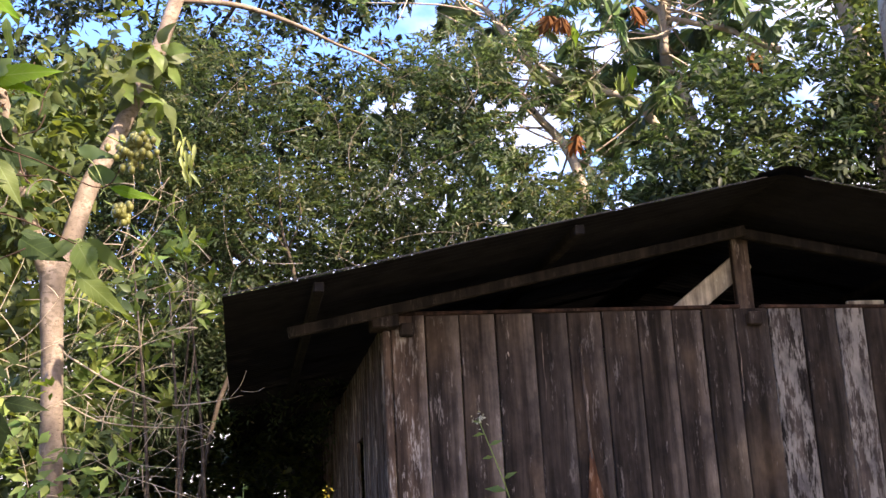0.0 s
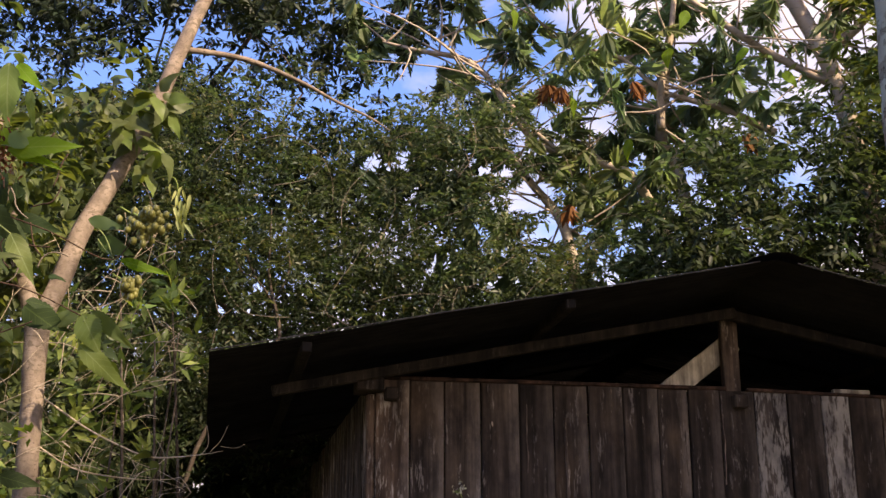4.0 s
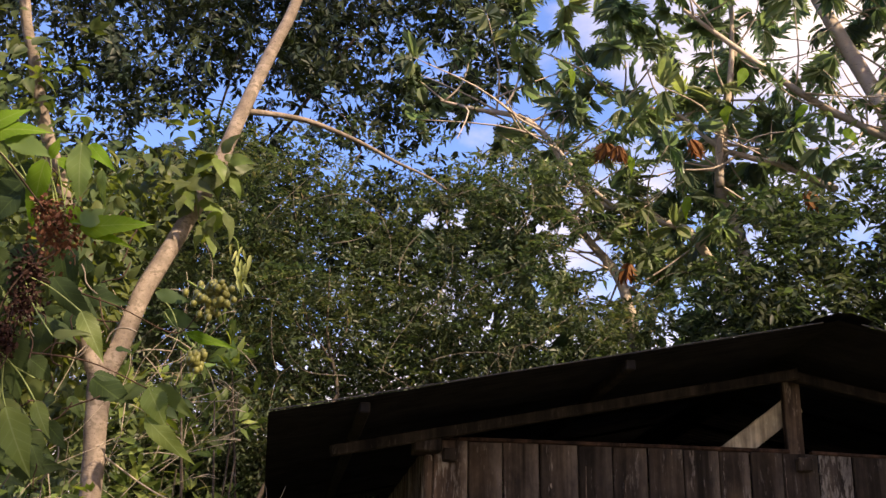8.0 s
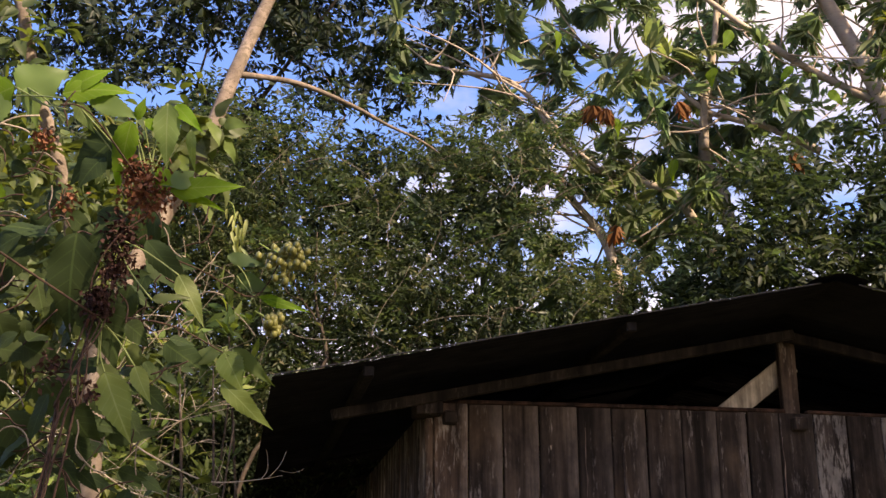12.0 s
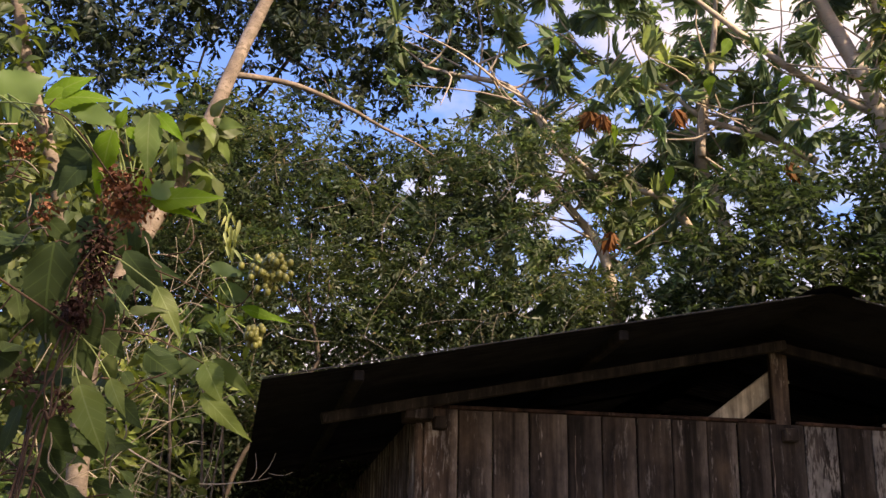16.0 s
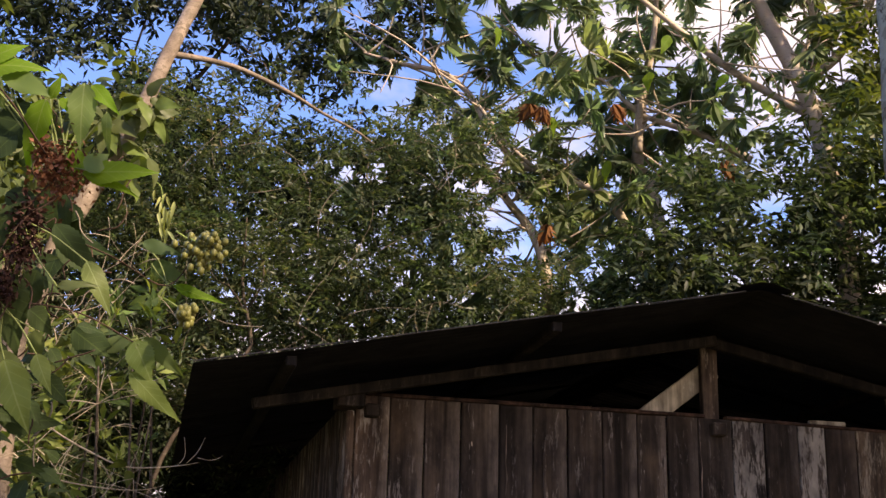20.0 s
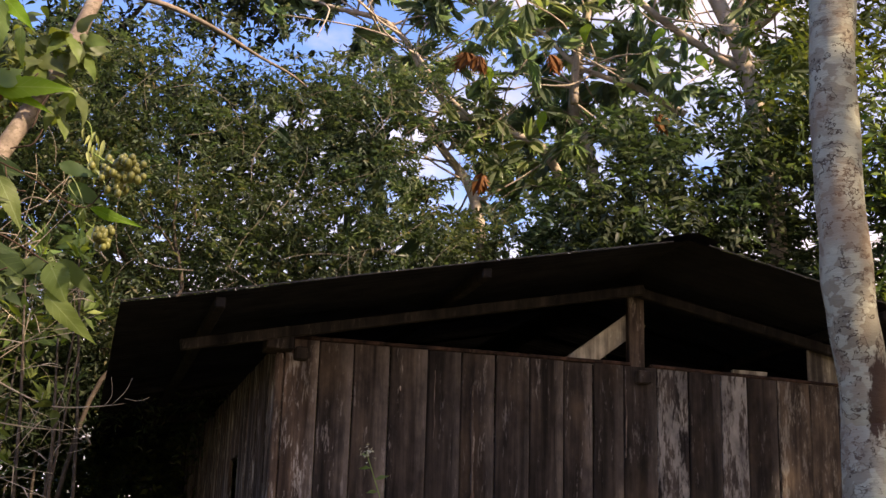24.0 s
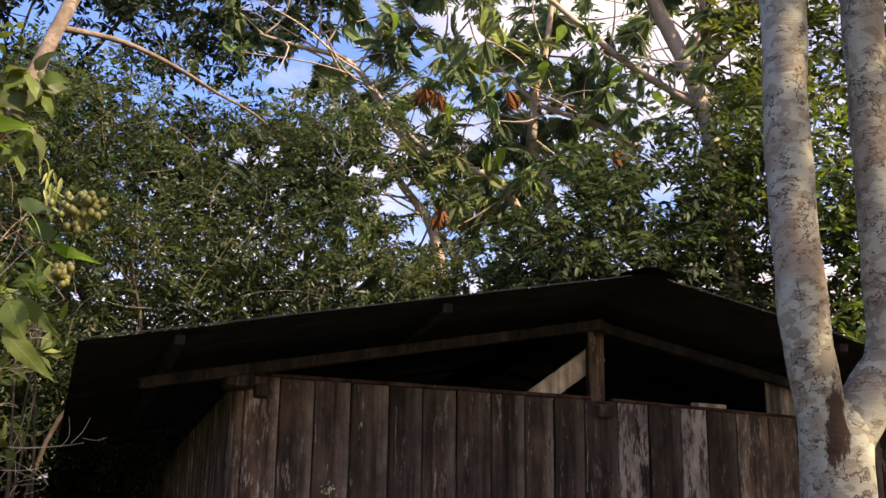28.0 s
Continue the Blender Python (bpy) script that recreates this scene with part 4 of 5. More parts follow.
def build_pods():
    pods = empty("seed_pods", "hanging cluster of pale yellow winged seed pods", "seed pods")
    rnd = random.Random(12)
    part("stalk", limb_bm([(-1.5, 6.36, 3.86, 0.006), (-1.42, 6.32, 3.87, 0.004), (-1.36, 6.3, 3.84, 0.003), (-1.34, 6.3, 3.74, 0.002)], 5, 0.1, 0, 4), STEM_GREEN, pods, smooth=True)
    for i in range(17):
        p = np.array([(-1.345 + rnd.gauss(0, 0.03), 6.3 + rnd.gauss(0, 0.02), 3.82 - 0.014 * i)])
        d = np.array([(rnd.gauss(0, 0.25), rnd.gauss(0, 0.2), -1.0)])
        part("pod", leaves_mesh("pod", BLADE_BROAD, p, d, rnd.uniform(0.07, 0.115), np.array([(rnd.gauss(0, 0.5), -1, 0.2)]), 0.4), POD, pods)


def build_breadfruit():
    trunk = [(1.4, 10.2, -0.1, 0.12), (1.3, 10.1, 2.5, 0.0975), (1.23, 10.0, 4.24, 0.052), (1.19, 10.0, 4.61, 0.046), (1.1, 10.0, 4.88, 0.041), (0.92, 10.0, 5.11, 0.035), (0.76, 10.0, 5.34, 0.029), (0.6, 10.0, 5.6, 0.02)]
    limbs = [[(2.1, 10.1, 4.6, 0.05), (1.78, 10.0, 5.19, 0.04), (1.5, 10.0, 5.34, 0.036), (1.16, 10.0, 5.44, 0.033), (0.92, 10.0, 5.54, 0.03), (0.66, 10.0, 5.91, 0.027), (0.54, 10.0, 6.13, 0.026), (0.3, 10.0, 6.32, 0.026), (-0.05, 10, 6.39, 0.02), (-0.4, 10, 6.48, 0.01)],
              [(2.4, 10.4, 4.4, 0.07), (2.21, 10.4, 5.5, 0.058), (2.1, 10.4, 5.71, 0.056), (2.17, 10.4, 6.43, 0.044), (2.31, 10.4, 7.17, 0.032), (2.3, 10.4, 7.9, 0.02)]]
    limbs += [[(3.62, 9.5, -0.1, 0.12), (3.6, 9.5, 4.4, 0.085), (3.52, 9.6, 5.5, 0.077), (3.42, 9.7, 6.16, 0.073), (3.17, 9.8, 6.86, 0.068), (2.9, 9.9, 7.6, 0.05)],
              [(3.44, 9.7, 5.95, 0.036), (3.05, 9.75, 6.2, 0.034), (2.71, 9.7, 6.39, 0.032), (2.2, 9.6, 6.74, 0.026), (1.7, 9.5, 7.1, 0.016)],
              [(3.4, 9.75, 6.3, 0.05), (3.75, 9.8, 6.55, 0.045), (4.1, 9.8, 7.1, 0.04), (4.2, 9.8, 7.7, 0.03)]]
    limbs += [[(2.98, 9.9, 5.59, 0.035), (2.54, 9.9, 5.82, 0.03), (2.3, 9.9, 5.88, 0.027), (2.0, 9.9, 5.99, 0.024), (1.69, 9.9, 6.28, 0.018), (1.36, 9.9, 6.38, 0.014), (1.07, 9.9, 6.5, 0.01)],
              [(2.0, 9.9, 5.62, 0.04), (2.02, 9.9, 6.04, 0.036), (2.12, 9.9, 6.47, 0.03), (2.18, 9.9, 6.92, 0.024), (2.21, 9.9, 7.43, 0.015)],
              [(1.1, 9.8, 5.38, 0.02), (0.86, 9.8, 5.6, 0.018), (0.62, 9.8, 5.92, 0.016), (0.5, 9.8, 6.08, 0.013), (0.29, 9.8, 6.21, 0.009), (0.07, 9.8, 6.42, 0.006)],
              [(3.33, 9.8, 6.33, 0.02), (3.57, 9.8, 6.83, 0.022), (3.55, 9.8, 7.11, 0.02), (3.53, 9.8, 7.45, 0.015)]]
    twigs = []
    for k, pts in enumerate(limbs + [trunk[3:]]):
        twigs += side_twigs(pts, 18, 0.8, 0.011, 40 + k)
    root = tree("breadfruit_tree", "tall tree with grey spreading limbs and big lobed leaves", [trunk] + limbs, BARK_GREY)
    for t in twigs:
        part("twig", limb_bm(t, 5, 0.05, 0, 3), BARK_GREY, root, smooth=True)
    c1 = np.array([t[-1][:3] for t in twigs])
    c2 = np.random.uniform((-0.7, 10.0, 4.6), (4.8, 11.4, 8.6), (300, 3))
    c2 = c2[patchiness(c2, 1.4, 3.1) > 0.4]
    lim = 4.6 + 0.45 * np.abs(c2[:, 0] - 1.2)
    c2 = c2[(c2[:, 2] > lim * 0.92)]
    c3 = np.random.uniform((0.2, 9.4, 6.4), (2.3, 10.2, 7.7), (40, 3))
    c4 = np.random.uniform((0.1, 9.6, 4.0), (1.9, 10.6, 5.7), (60, 3))
    c = np.concatenate([c1, c2, c3, c4])
    c = c[~open_sky(c, 0.15)]
    fill, _ = clumps(50, (1.6, 10.4, 4.6), (4.8, 11.6, 7.6), (0.2, 0.2, 0.14), 9)
    fb, fd, fu = sprays(fill, 7, 0.4)
    keep = ~open_sky(fb, 0.15)
    crown(root, BLADE_OVAL, LEAF_BREAD, fb[keep], fd[keep], np.random.uniform(0.08, 0.16, keep.sum()), fu[keep], name="inner_foliage")
    b, d, a = rosettes(c, 5, -0.55)
    keep = ~open_sky(b + d * 0.15, 0.3)
    b, d, a = b[keep], d[keep], a[keep]
    crown(root, BLADE_LOBED, LEAF_BREAD, b, d, np.random.uniform(0.15, 0.29, len(b)), a + np.random.normal(0, 0.4, b.shape), name="crown", label="large deeply lobed green leaves")
    for k, p in enumerate(((1.606, 9.0, 5.654), (1.049, 9.0, 5.6), (0.95, 9.0, 5.62), (2.468, 9.0, 5.217), (1.077, 9.0, 4.63))):
        for i in range(3):
            d = np.array([(random.uniform(-0.7, 0.7), random.uniform(-0.3, 0.2), -1.0)])
            up = np.array([(random.uniform(-0.7, 0.7), -1.0, random.uniform(0.0, 0.5))])
            part("withered_leaf", leaves_mesh("withered_leaf", BLADE_LOBED, np.array([p]), d, random.uniform(0.12, 0.19), up), LEAF_RUST, root, "withered orange-brown leaf")
    # oval leaves whose backlit glow is put in as the brighter vine-leaf colour
    for k, p in enumerate(((0.71, 9.3, 6.43), (2.9, 9.3, 5.88), (2.62, 9.3, 6.1), (1.97, 9.3, 6.09), (2.15, 9.3, 6.43), (1.16, 9.3, 5.65), (1.62, 9.3, 5.29))):
        d = np.array([(random.uniform(-0.9, 0.9), random.uniform(-0.5, 0.1), -1.0)])
        part("backlit_leaf", leaves_mesh("backlit_leaf", BLADES_LIVING[k], np.array([p]), d, random.uniform(0.17, 0.23), np.array([(random.uniform(-0.9, 0.9), -1.0, random.uniform(0.0, 0.8))]), random.uniform(0.8, 1.05)), LEAF_VINE, root, "smooth leaf coloured bright green as if backlit")


def broadleaf_tree(name, label, trunk, lo, hi, n, per, spread, blade_data, mat, size, bark=BARK_DARK, whorl=0, twig_n=30, droop=-0.2, twig_bark=BARK_DARK, spray=0, shoot=0.3, thin=0.0, scale=0.9):
    """A background tree: trunk, rising limbs, twigs and a crown of clumped leaves."""
    rnd = random.Random(len(name) + n)
    top = np.array(trunk[-1][:3])
    limbs = []
    for _ in range(7):
        end = np.array([rnd.uniform(lo[k], hi[k]) for k in range(3)])
        i = rnd.randrange(1, len(trunk))
        st = np.array(trunk[i][:3])
        mid = (st + end) / 2 + np.array((rnd.uniform(-0.2, 0.2), 0, rnd.uniform(0, 0.3)))
        limbs.append([(*st, trunk[i][3] * 0.5), (*mid, trunk[i][3] * 0.32), (*end, 0.008)])
    root = tree(name, label, [trunk] + limbs, bark)
    twigs = []
    for k, pts in enumerate(limbs):
        twigs += side_twigs(pts, twig_n // 7 + 1, 0.7, 0.007, 10 * k + n)
    for t in twigs:
        part("twig", limb_bm(t, 4, 0.05, 0, 2), twig_bark, root, smooth=True)
    p, off = clumps(n, lo, hi, spread, per, thin, scale)
    if spray:
        b, d, up = sprays(p, spray, shoot)
    elif whorl:
        b, d, a = rosettes(p, whorl, droop)
        up = a + np.random.normal(0, 0.3, b.shape)
    else:
        b, d = p, unit(len(p), (0, -0.1, droop))
        up = None
    keep = ~open_sky(b, 0.15)
    b, d = b[keep], d[keep]
    crown(root, blade_data, mat, b, d, np.random.uniform(size[0], size[1], len(b)), up[keep] if up is not None else None)
    return root


def build_woods():
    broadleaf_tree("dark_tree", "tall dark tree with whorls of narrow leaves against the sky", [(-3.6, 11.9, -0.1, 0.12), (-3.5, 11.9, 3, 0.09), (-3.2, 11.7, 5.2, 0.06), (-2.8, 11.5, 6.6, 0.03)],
                   (-6.2, 10.0, 5.2), (0.2, 12.0, 9.2), 830, 14, (0.2, 0.2, 0.12), BLADE_LANCE, LEAF_BACKLIT, (0.07, 0.125), whorl=9, droop=-0.5, thin=0.4, scale=0.8)
    broadleaf_tree("fine_leaved_tree", "dense tree with fine olive-green foliage", [(-0.6, 12.6, -0.1, 0.12), (-0.5, 12.5, 3, 0.08), (-0.3, 12.4, 4.6, 0.04)],
                   (-3.9, 9.2, 2.7), (1.2, 11.2, 5.9), 600, 29, (0.2, 0.2, 0.11), BLADE_LANCE, LEAF_OLIVE, (0.04, 0.075), twig_n=160, twig_bark=VINE_WOOD, spray=11, shoot=0.28, thin=0.345, scale=1.4)
    broadleaf_tree("shade_tree", "broad dark green tree crowding over the hut roof", [(2.9, 10.3, -0.1, 0.14), (2.8, 10.3, 2.6, 0.1), (2.6, 10.2, 4.2, 0.05)],
                   (1.85, 8.9, 3.2), (5.8, 10.3, 5.3), 440, 18, (0.2, 0.2, 0.13), BLADE_LANCE, LEAF_SHADE, (0.065, 0.125), spray=10, shoot=0.34, thin=0.42, scale=1.2)
    broadleaf_tree("thin_tree", "slim tree with mid-green leaves behind the forked stems", [(5.4, 9.9, -0.1, 0.1), (5.3, 9.8, 4, 0.07), (5.2, 9.7, 6.5, 0.03)],
                   (3.5, 8.9, 4.6), (6.8, 10.4, 8.4), 260, 15, (0.22, 0.22, 0.16), BLADE_LANCE, LEAF_MID, (0.08, 0.15), spray=7, shoot=0.34, thin=0.37, scale=1.1)
    broadleaf_tree("sapling", "sunlit bright green sapling beside the hut", [(5.6, 8.9, -0.1, 0.05), (5.5, 8.8, 2, 0.035), (5.4, 8.8, 3.8, 0.015)],
                   (3.95, 8.0, 2.4), (6.9, 9.0, 5.3), 105, 13, (0.2, 0.2, 0.15), BLADE_OVAL, LEAF_BRIGHT, (0.07, 0.14), spray=7, shoot=0.34)
    bare = empty("tangled_creeper", "tangle of thin pale leafless creepers hanging in the trees", "creeper")
    rnd = random.Random(77)
    for _ in range(60):
        x, y, z = rnd.uniform(-3.4, 1.4), rnd.uniform(8.9, 9.4), rnd.uniform(2.9, 5.2)
        ang, bend = rnd.uniform(0, math.pi), rnd.uniform(-1.6, 1.6)
        pts = []
        for i in range(5):
            pts.append((x, y, z, rnd.uniform(0.0018, 0.0034) * (1 - 0.12 * i)))
            x += 0.16 * math.cos(ang)
            z += 0.16 * math.sin(ang)
            ang += bend * 0.3 + rnd.uniform(-0.25, 0.25)
        part("creeper", limb_bm(pts, 4, 0.05, 0, 3), VINE_WOOD, bare, smooth=True)
    # far woods that close the view
    p, _ = clumps(560, (-11, 13.6, 0.3), (13, 17, 5.0), (0.35, 0.35, 0.22), 60)
    hedge, _ = clumps(170, (-6.0, 10.8, 0.2), (-2.3, 12.4, 3.3), (0.25, 0.25, 0.18), 11)
    near, _ = clumps(200, (-3.0, 11.3, 0.2), (-0.7, 13.0, 3.6), (0.2, 0.25, 0.18), 12)
    hb, hd, hu = sprays(np.concatenate([hedge, near]), 7, 0.34)
    ob = part("thicket", leaves_mesh("thicket", BLADE_OVAL, hb, hd, np.random.uniform(0.06, 0.12, len(hb)), hu), LEAF_MID, None, "shady green thicket beyond the hut corner")
    tagged(ob, category="thicket", kind="stuff")
    low, _ = clumps(380, (-10, 13.4, 0.0), (10, 15.0, 3.2), (0.35, 0.35, 0.22), 85)
    mid, _ = clumps(330, (-8.5, 12.4, 4.4), (2.2, 13.6, 6.8), (0.3, 0.3, 0.16), 85, 0.42, 1.1)
    base, _ = clumps(330, (-9.0, 12.2, 1.6), (2.2, 13.4, 4.9), (0.3, 0.3, 0.16), 110, 0.27, 1.1)
    p = np.concatenate([p, low, mid, base])
    p = p[~open_sky(p, 0.25)]
    ob = part("far_woods", leaves_mesh("far_woods", BLADE_OVAL, p, unit(len(p), (0, 0, -0.2)), np.random.uniform(0.08, 0.18, len(p))), LEAF_OLIVE, None, "dense olive-green woods behind the hut")
    tagged(ob, category="woods", kind="stuff")


def build_brown_sapling():
    """A slender bare stem with a few rising branches among the fine foliage."""
    stem = [(-2.1, 9.35, -0.05, 0.022), (-1.95, 9.32, 1.6, 0.02), (-1.72, 9.3, 2.8, 0.018), (-1.4, 9.30, 3.25, 0.017), (-1.16, 9.30, 3.6, 0.016), (-1.132, 9.30, 3.705, 0.016), (-1.164, 9.30, 3.877, 0.015), (-1.201, 9.30, 4.007, 0.013), (-1.229, 9.30, 4.183, 0.011), (-1.228, 9.30, 4.407, 0.008), (-1.228, 9.30, 4.681, 0.004)]
    arms = [[(-1.164, 9.30, 3.877, 0.01), (-1.249, 9.30, 4.026, 0.008), (-1.329, 9.30, 4.132, 0.007), (-1.394, 9.30, 4.283, 0.005), (-1.434, 9.30, 4.438, 0.004)],
            [(-1.178, 9.30, 3.942, 0.009), (-1.107, 9.30, 4.080, 0.007), (-1.070, 9.30, 4.238, 0.008), (-1.100, 9.30, 4.394, 0.004)],
            [(-1.329, 9.30, 4.132, 0.008), (-1.425, 9.30, 4.170, 0.006), (-1.494, 9.30, 4.277, 0.003)]]
    tree("brown_sapling", "slender brown forked sapling stem before the fine foliage", [stem] + arms, BARK_DARK)


def palm(name, x, y, z0, z1, fronds, seed):
    """A young palm: slim stem and feathered fronds with hanging leaflets."""
    rnd = random.Random(seed)
    root = tree(name, "young palm with long drooping feathered fronds", [[(x, y, -0.1, 0.022), (x, y, z0, 0.017), (x + 0.03, y, z1, 0.012)]], BARK_DARK, category="palm", group="palms beside the hut")
    for k in range(fronds):
        a = 2 * math.pi * k / fronds + rnd.uniform(-0.3, 0.3)
        out, high = rnd.uniform(0.4, 0.85), rnd.uniform(1.1, 2.0)
        pts = []
        for i in range(9):
            t = i / 8
            r = out * t
            pts.append((x + r * math.cos(a), y + r * math.sin(a), z1 + high * (t - 0.6 * t * t), 0.007 * (1 - t) + 0.002))
        part("rachis", limb_bm(pts, 5, 0.02, 0, 2), PALM_STALK, root, smooth=True)
        p = np.array(pts)[:, :3]
        t = np.linspace(0.12, 0.99, 46)
        seg = np.clip((t * 8).astype(int), 0, 7)
        fr = (t * 8 - seg)[:, None]
        base = p[seg] * (1 - fr) + p[seg + 1] * fr
        dirn = p[seg + 1] - p[seg]
        dirn /= np.linalg.norm(dirn, axis=1, keepdims=True)
        across = np.cross(dirn, (0, 0, 1))
        b = np.concatenate([base, base])
        d = np.concatenate([across, -across]) + np.concatenate([dirn, dirn]) * 0.8 + (0, 0, -1.1)
        part("frond", leaves_mesh("frond", BLADE_LEAFLET, b, d, np.tile(0.34 * np.sin(np.clip(t * 2.9, 0.4, 2.9)), 2) + 0.06), LEAF_PALM, root)


def build_undergrowth():
    for k, (x, y, z0, z1) in enumerate(((-2.3, 10.4, 1.3, 2.6), (-2.5, 11.4, 1.6, 3.0), (-2.75, 10.0, 1.2, 2.3))):
        palm("palm", x, y, z0, z1, 11, k + 3)
    def shrub(name, label, lo, hi, n, per, mat, size, whorl, seed, blade_data=BLADE_OVAL, droop=-0.3):
        root = empty(name, label, "shrub")
        rnd = random.Random(seed)
        stems = []
        for _ in range(7):
            x, y = rnd.uniform(lo[0], hi[0]), rnd.uniform(lo[1], hi[1])
            z = rnd.uniform(lo[2], hi[2])
            stems.append([(x, y, -0.05, 0.014), (x + rnd.uniform(-0.15, 0.15), y, z * 0.55, 0.011), (x + rnd.uniform(-0.3, 0.3), y + rnd.uniform(-0.1, 0.1), z, 0.004)])
        for s in stems:
            part("stem", limb_bm(s, 6, 0.05, 0, 3), BARK_DARK, root, smooth=True)
        p, _ = clumps(n, lo, hi, (0.12, 0.12, 0.1), per)
        b, d, a = rosettes(p, whorl, droop)
        crown(root, blade_data, mat, b, d, np.random.uniform(size[0], size[1], len(b)), a + np.random.normal(0, 0.3, b.shape) + (0, -0.3, 0.3), name="foliage")
    shrub("shrub", "bright leafy shrub under the leaning tree", (-3.1, 5.3, 0.6), (-1.65, 6.4, 2.4), 62, 6, LEAF_BRIGHT, (0.05, 0.11), 5, 1)
    shrub("shrub", "tangled green shrub beside the hut", (-3.3, 6.6, 0.8), (-1.95, 8.2, 2.55), 80, 7, LEAF_MID, (0.05, 0.1), 5, 2)
    shrub("shrub", "tall green thicket behind the leaning tree", (-4.8, 7.0, 1.2), (-2.5, 9.2, 5.1), 260, 8, LEAF_MID, (0.08, 0.18), 5, 3)
    shrub("shrub", "slender sunlit shrub with whorls of narrow leaves", (-1.92, 6.35, 2.45), (-1.36, 6.9, 3.3), 16, 3, LEAF_BRIGHT, (0.08, 0.14), 9, 4, BLADE_LANCE, 0.35)
    root = empty("dry_branch", "pale bare dry branch with a few twigs", "branch")
    a = [(-1.99, 6.1, 2.69, 0.00495), (-1.84, 6.13, 2.59, 0.00495), (-1.69, 6.16, 2.49, 0.00470), (-1.53, 6.19, 2.41, 0.00445), (-1.4, 6.21, 2.36, 0.00396), (-1.27, 6.24, 2.36, 0.00347), (-1.12, 6.27, 2.38, 0.00247), (-1.04, 6.3, 2.4, 0.00099)]
    part("twig", limb_bm(a, 6, 0.1), TWIG, root, smooth=True)
    for t in ([(-1.14, 6.27, 2.38, 0.00198), (-1.11, 6.27, 2.43, 0.00148), (-1.12, 6.27, 2.52, 0.00074)], [(-1.1, 6.27, 2.39, 0.00198), (-1.05, 6.28, 2.45, 0.00148), (-1.02, 6.28, 2.52, 0.00074)], [(-1.05, 6.28, 2.42, 0.00148), (-0.98, 6.28, 2.41, 0.00099), (-0.93, 6.28, 2.43, 0.00049)], [(-1.36, 6.22, 2.36, 0.00198), (-1.33, 6.22, 2.45, 0.00148), (-1.31, 6.2, 2.55, 0.00074)]):
        part("twig", limb_bm(t, 5, 0.1), TWIG, root, smooth=True)
    root = empty("dry_branch", "thin pale dry branch low beside the hut", "branch")
    part("twig", limb_bm([(-1.95, 6.1, 2.43, 0.00445), (-1.75, 6.17, 2.3, 0.00396), (-1.52, 6.25, 2.26, 0.00347), (-1.33, 6.33, 2.26, 0.00198), (-1.23, 6.4, 2.29, 0.00099)], 6, 0.1), TWIG, root, smooth=True)
    rnd = random.Random(31)
    for k in range(40):
        root = empty("dry_twig", "thin bare dry twig among the undergrowth", "twig", "dry twigs beside the hut")
        x, y, z = rnd.uniform(-2.3, -1.4), rnd.uniform(5.9, 6.6), rnd.uniform(1.8, 3.2)
        ang, bend = rnd.uniform(-0.6, 1.9), rnd.uniform(-0.5, 0.5)
        pts = []
        for i in range(6):
            pts.append((x, y, z, 0.0025 * (1 - 0.15 * i)))
            step = rnd.uniform(0.08, 0.19)
            if x + step * math.cos(ang) > -1.2:
                ang = math.pi - ang
            x, z = x + step * math.cos(ang), z + step * math.sin(ang)
            ang += bend * 0.4 + rnd.uniform(-0.3, 0.3)
        part("twig", limb_bm(pts, 5, 0.1, k, 3), TWIG, root, smooth=True)
        for i in (2, 4):
            p, a = pts[i], ang + rnd.choice((-1, 1)) * rnd.uniform(0.6, 1.2)
            e = rnd.uniform(0.08, 0.2)
            q = (min(-1.2, p[0] + e * math.cos(a)), p[1], p[2] + e * math.sin(a), 0.0012)
            part("twig", limb_bm([(*p[:3], 0.0032), ((p[0] + q[0]) / 2, p[1], (p[2] + q[2]) / 2 + 0.01, 0.0025), q], 4, 0.1, k, 3), TWIG, root, smooth=True)


# ---- the vine close to the camera ----
# base x, y, z; tip x, z; width; kind of leaf (O: shade in its colour); the joint its stalk springs from
CROWN_LEAVES = [(-0.787, 1.691, 2.364, -0.691, 2.386, 0.039, "B", 0), (-0.786, 1.698, 2.369, -0.725, 2.414, 0.034, "B", 0), (-0.752, 1.705, 2.365, -0.675, 2.331, 0.033, "M", 0), (-0.680, 1.711, 2.330, -0.665, 2.361, 0.016, "B", 0),
    (-0.764, 1.691, 2.347, -0.740, 2.309, 0.024, "P", 0), (-0.683, 1.698, 2.323, -0.710, 2.223, 0.038, "B", 0), (-0.633, 1.705, 2.354, -0.635, 2.259, 0.038, "P", 0), (-0.623, 1.711, 2.354, -0.586, 2.315, 0.022, "B", 0),
    (-0.593, 1.691, 2.305, -0.594, 2.247, 0.015, "P", 0), (-0.619, 1.698, 2.214, -0.518, 2.224, 0.034, "B", 0), (-0.620, 1.705, 2.215, -0.543, 2.195, 0.017, "B", 0), (-0.619, 1.711, 2.220, -0.639, 2.259, 0.033, "B", 0),
    (-0.614, 1.691, 2.216, -0.584, 2.247, 0.031, "M", 0)]
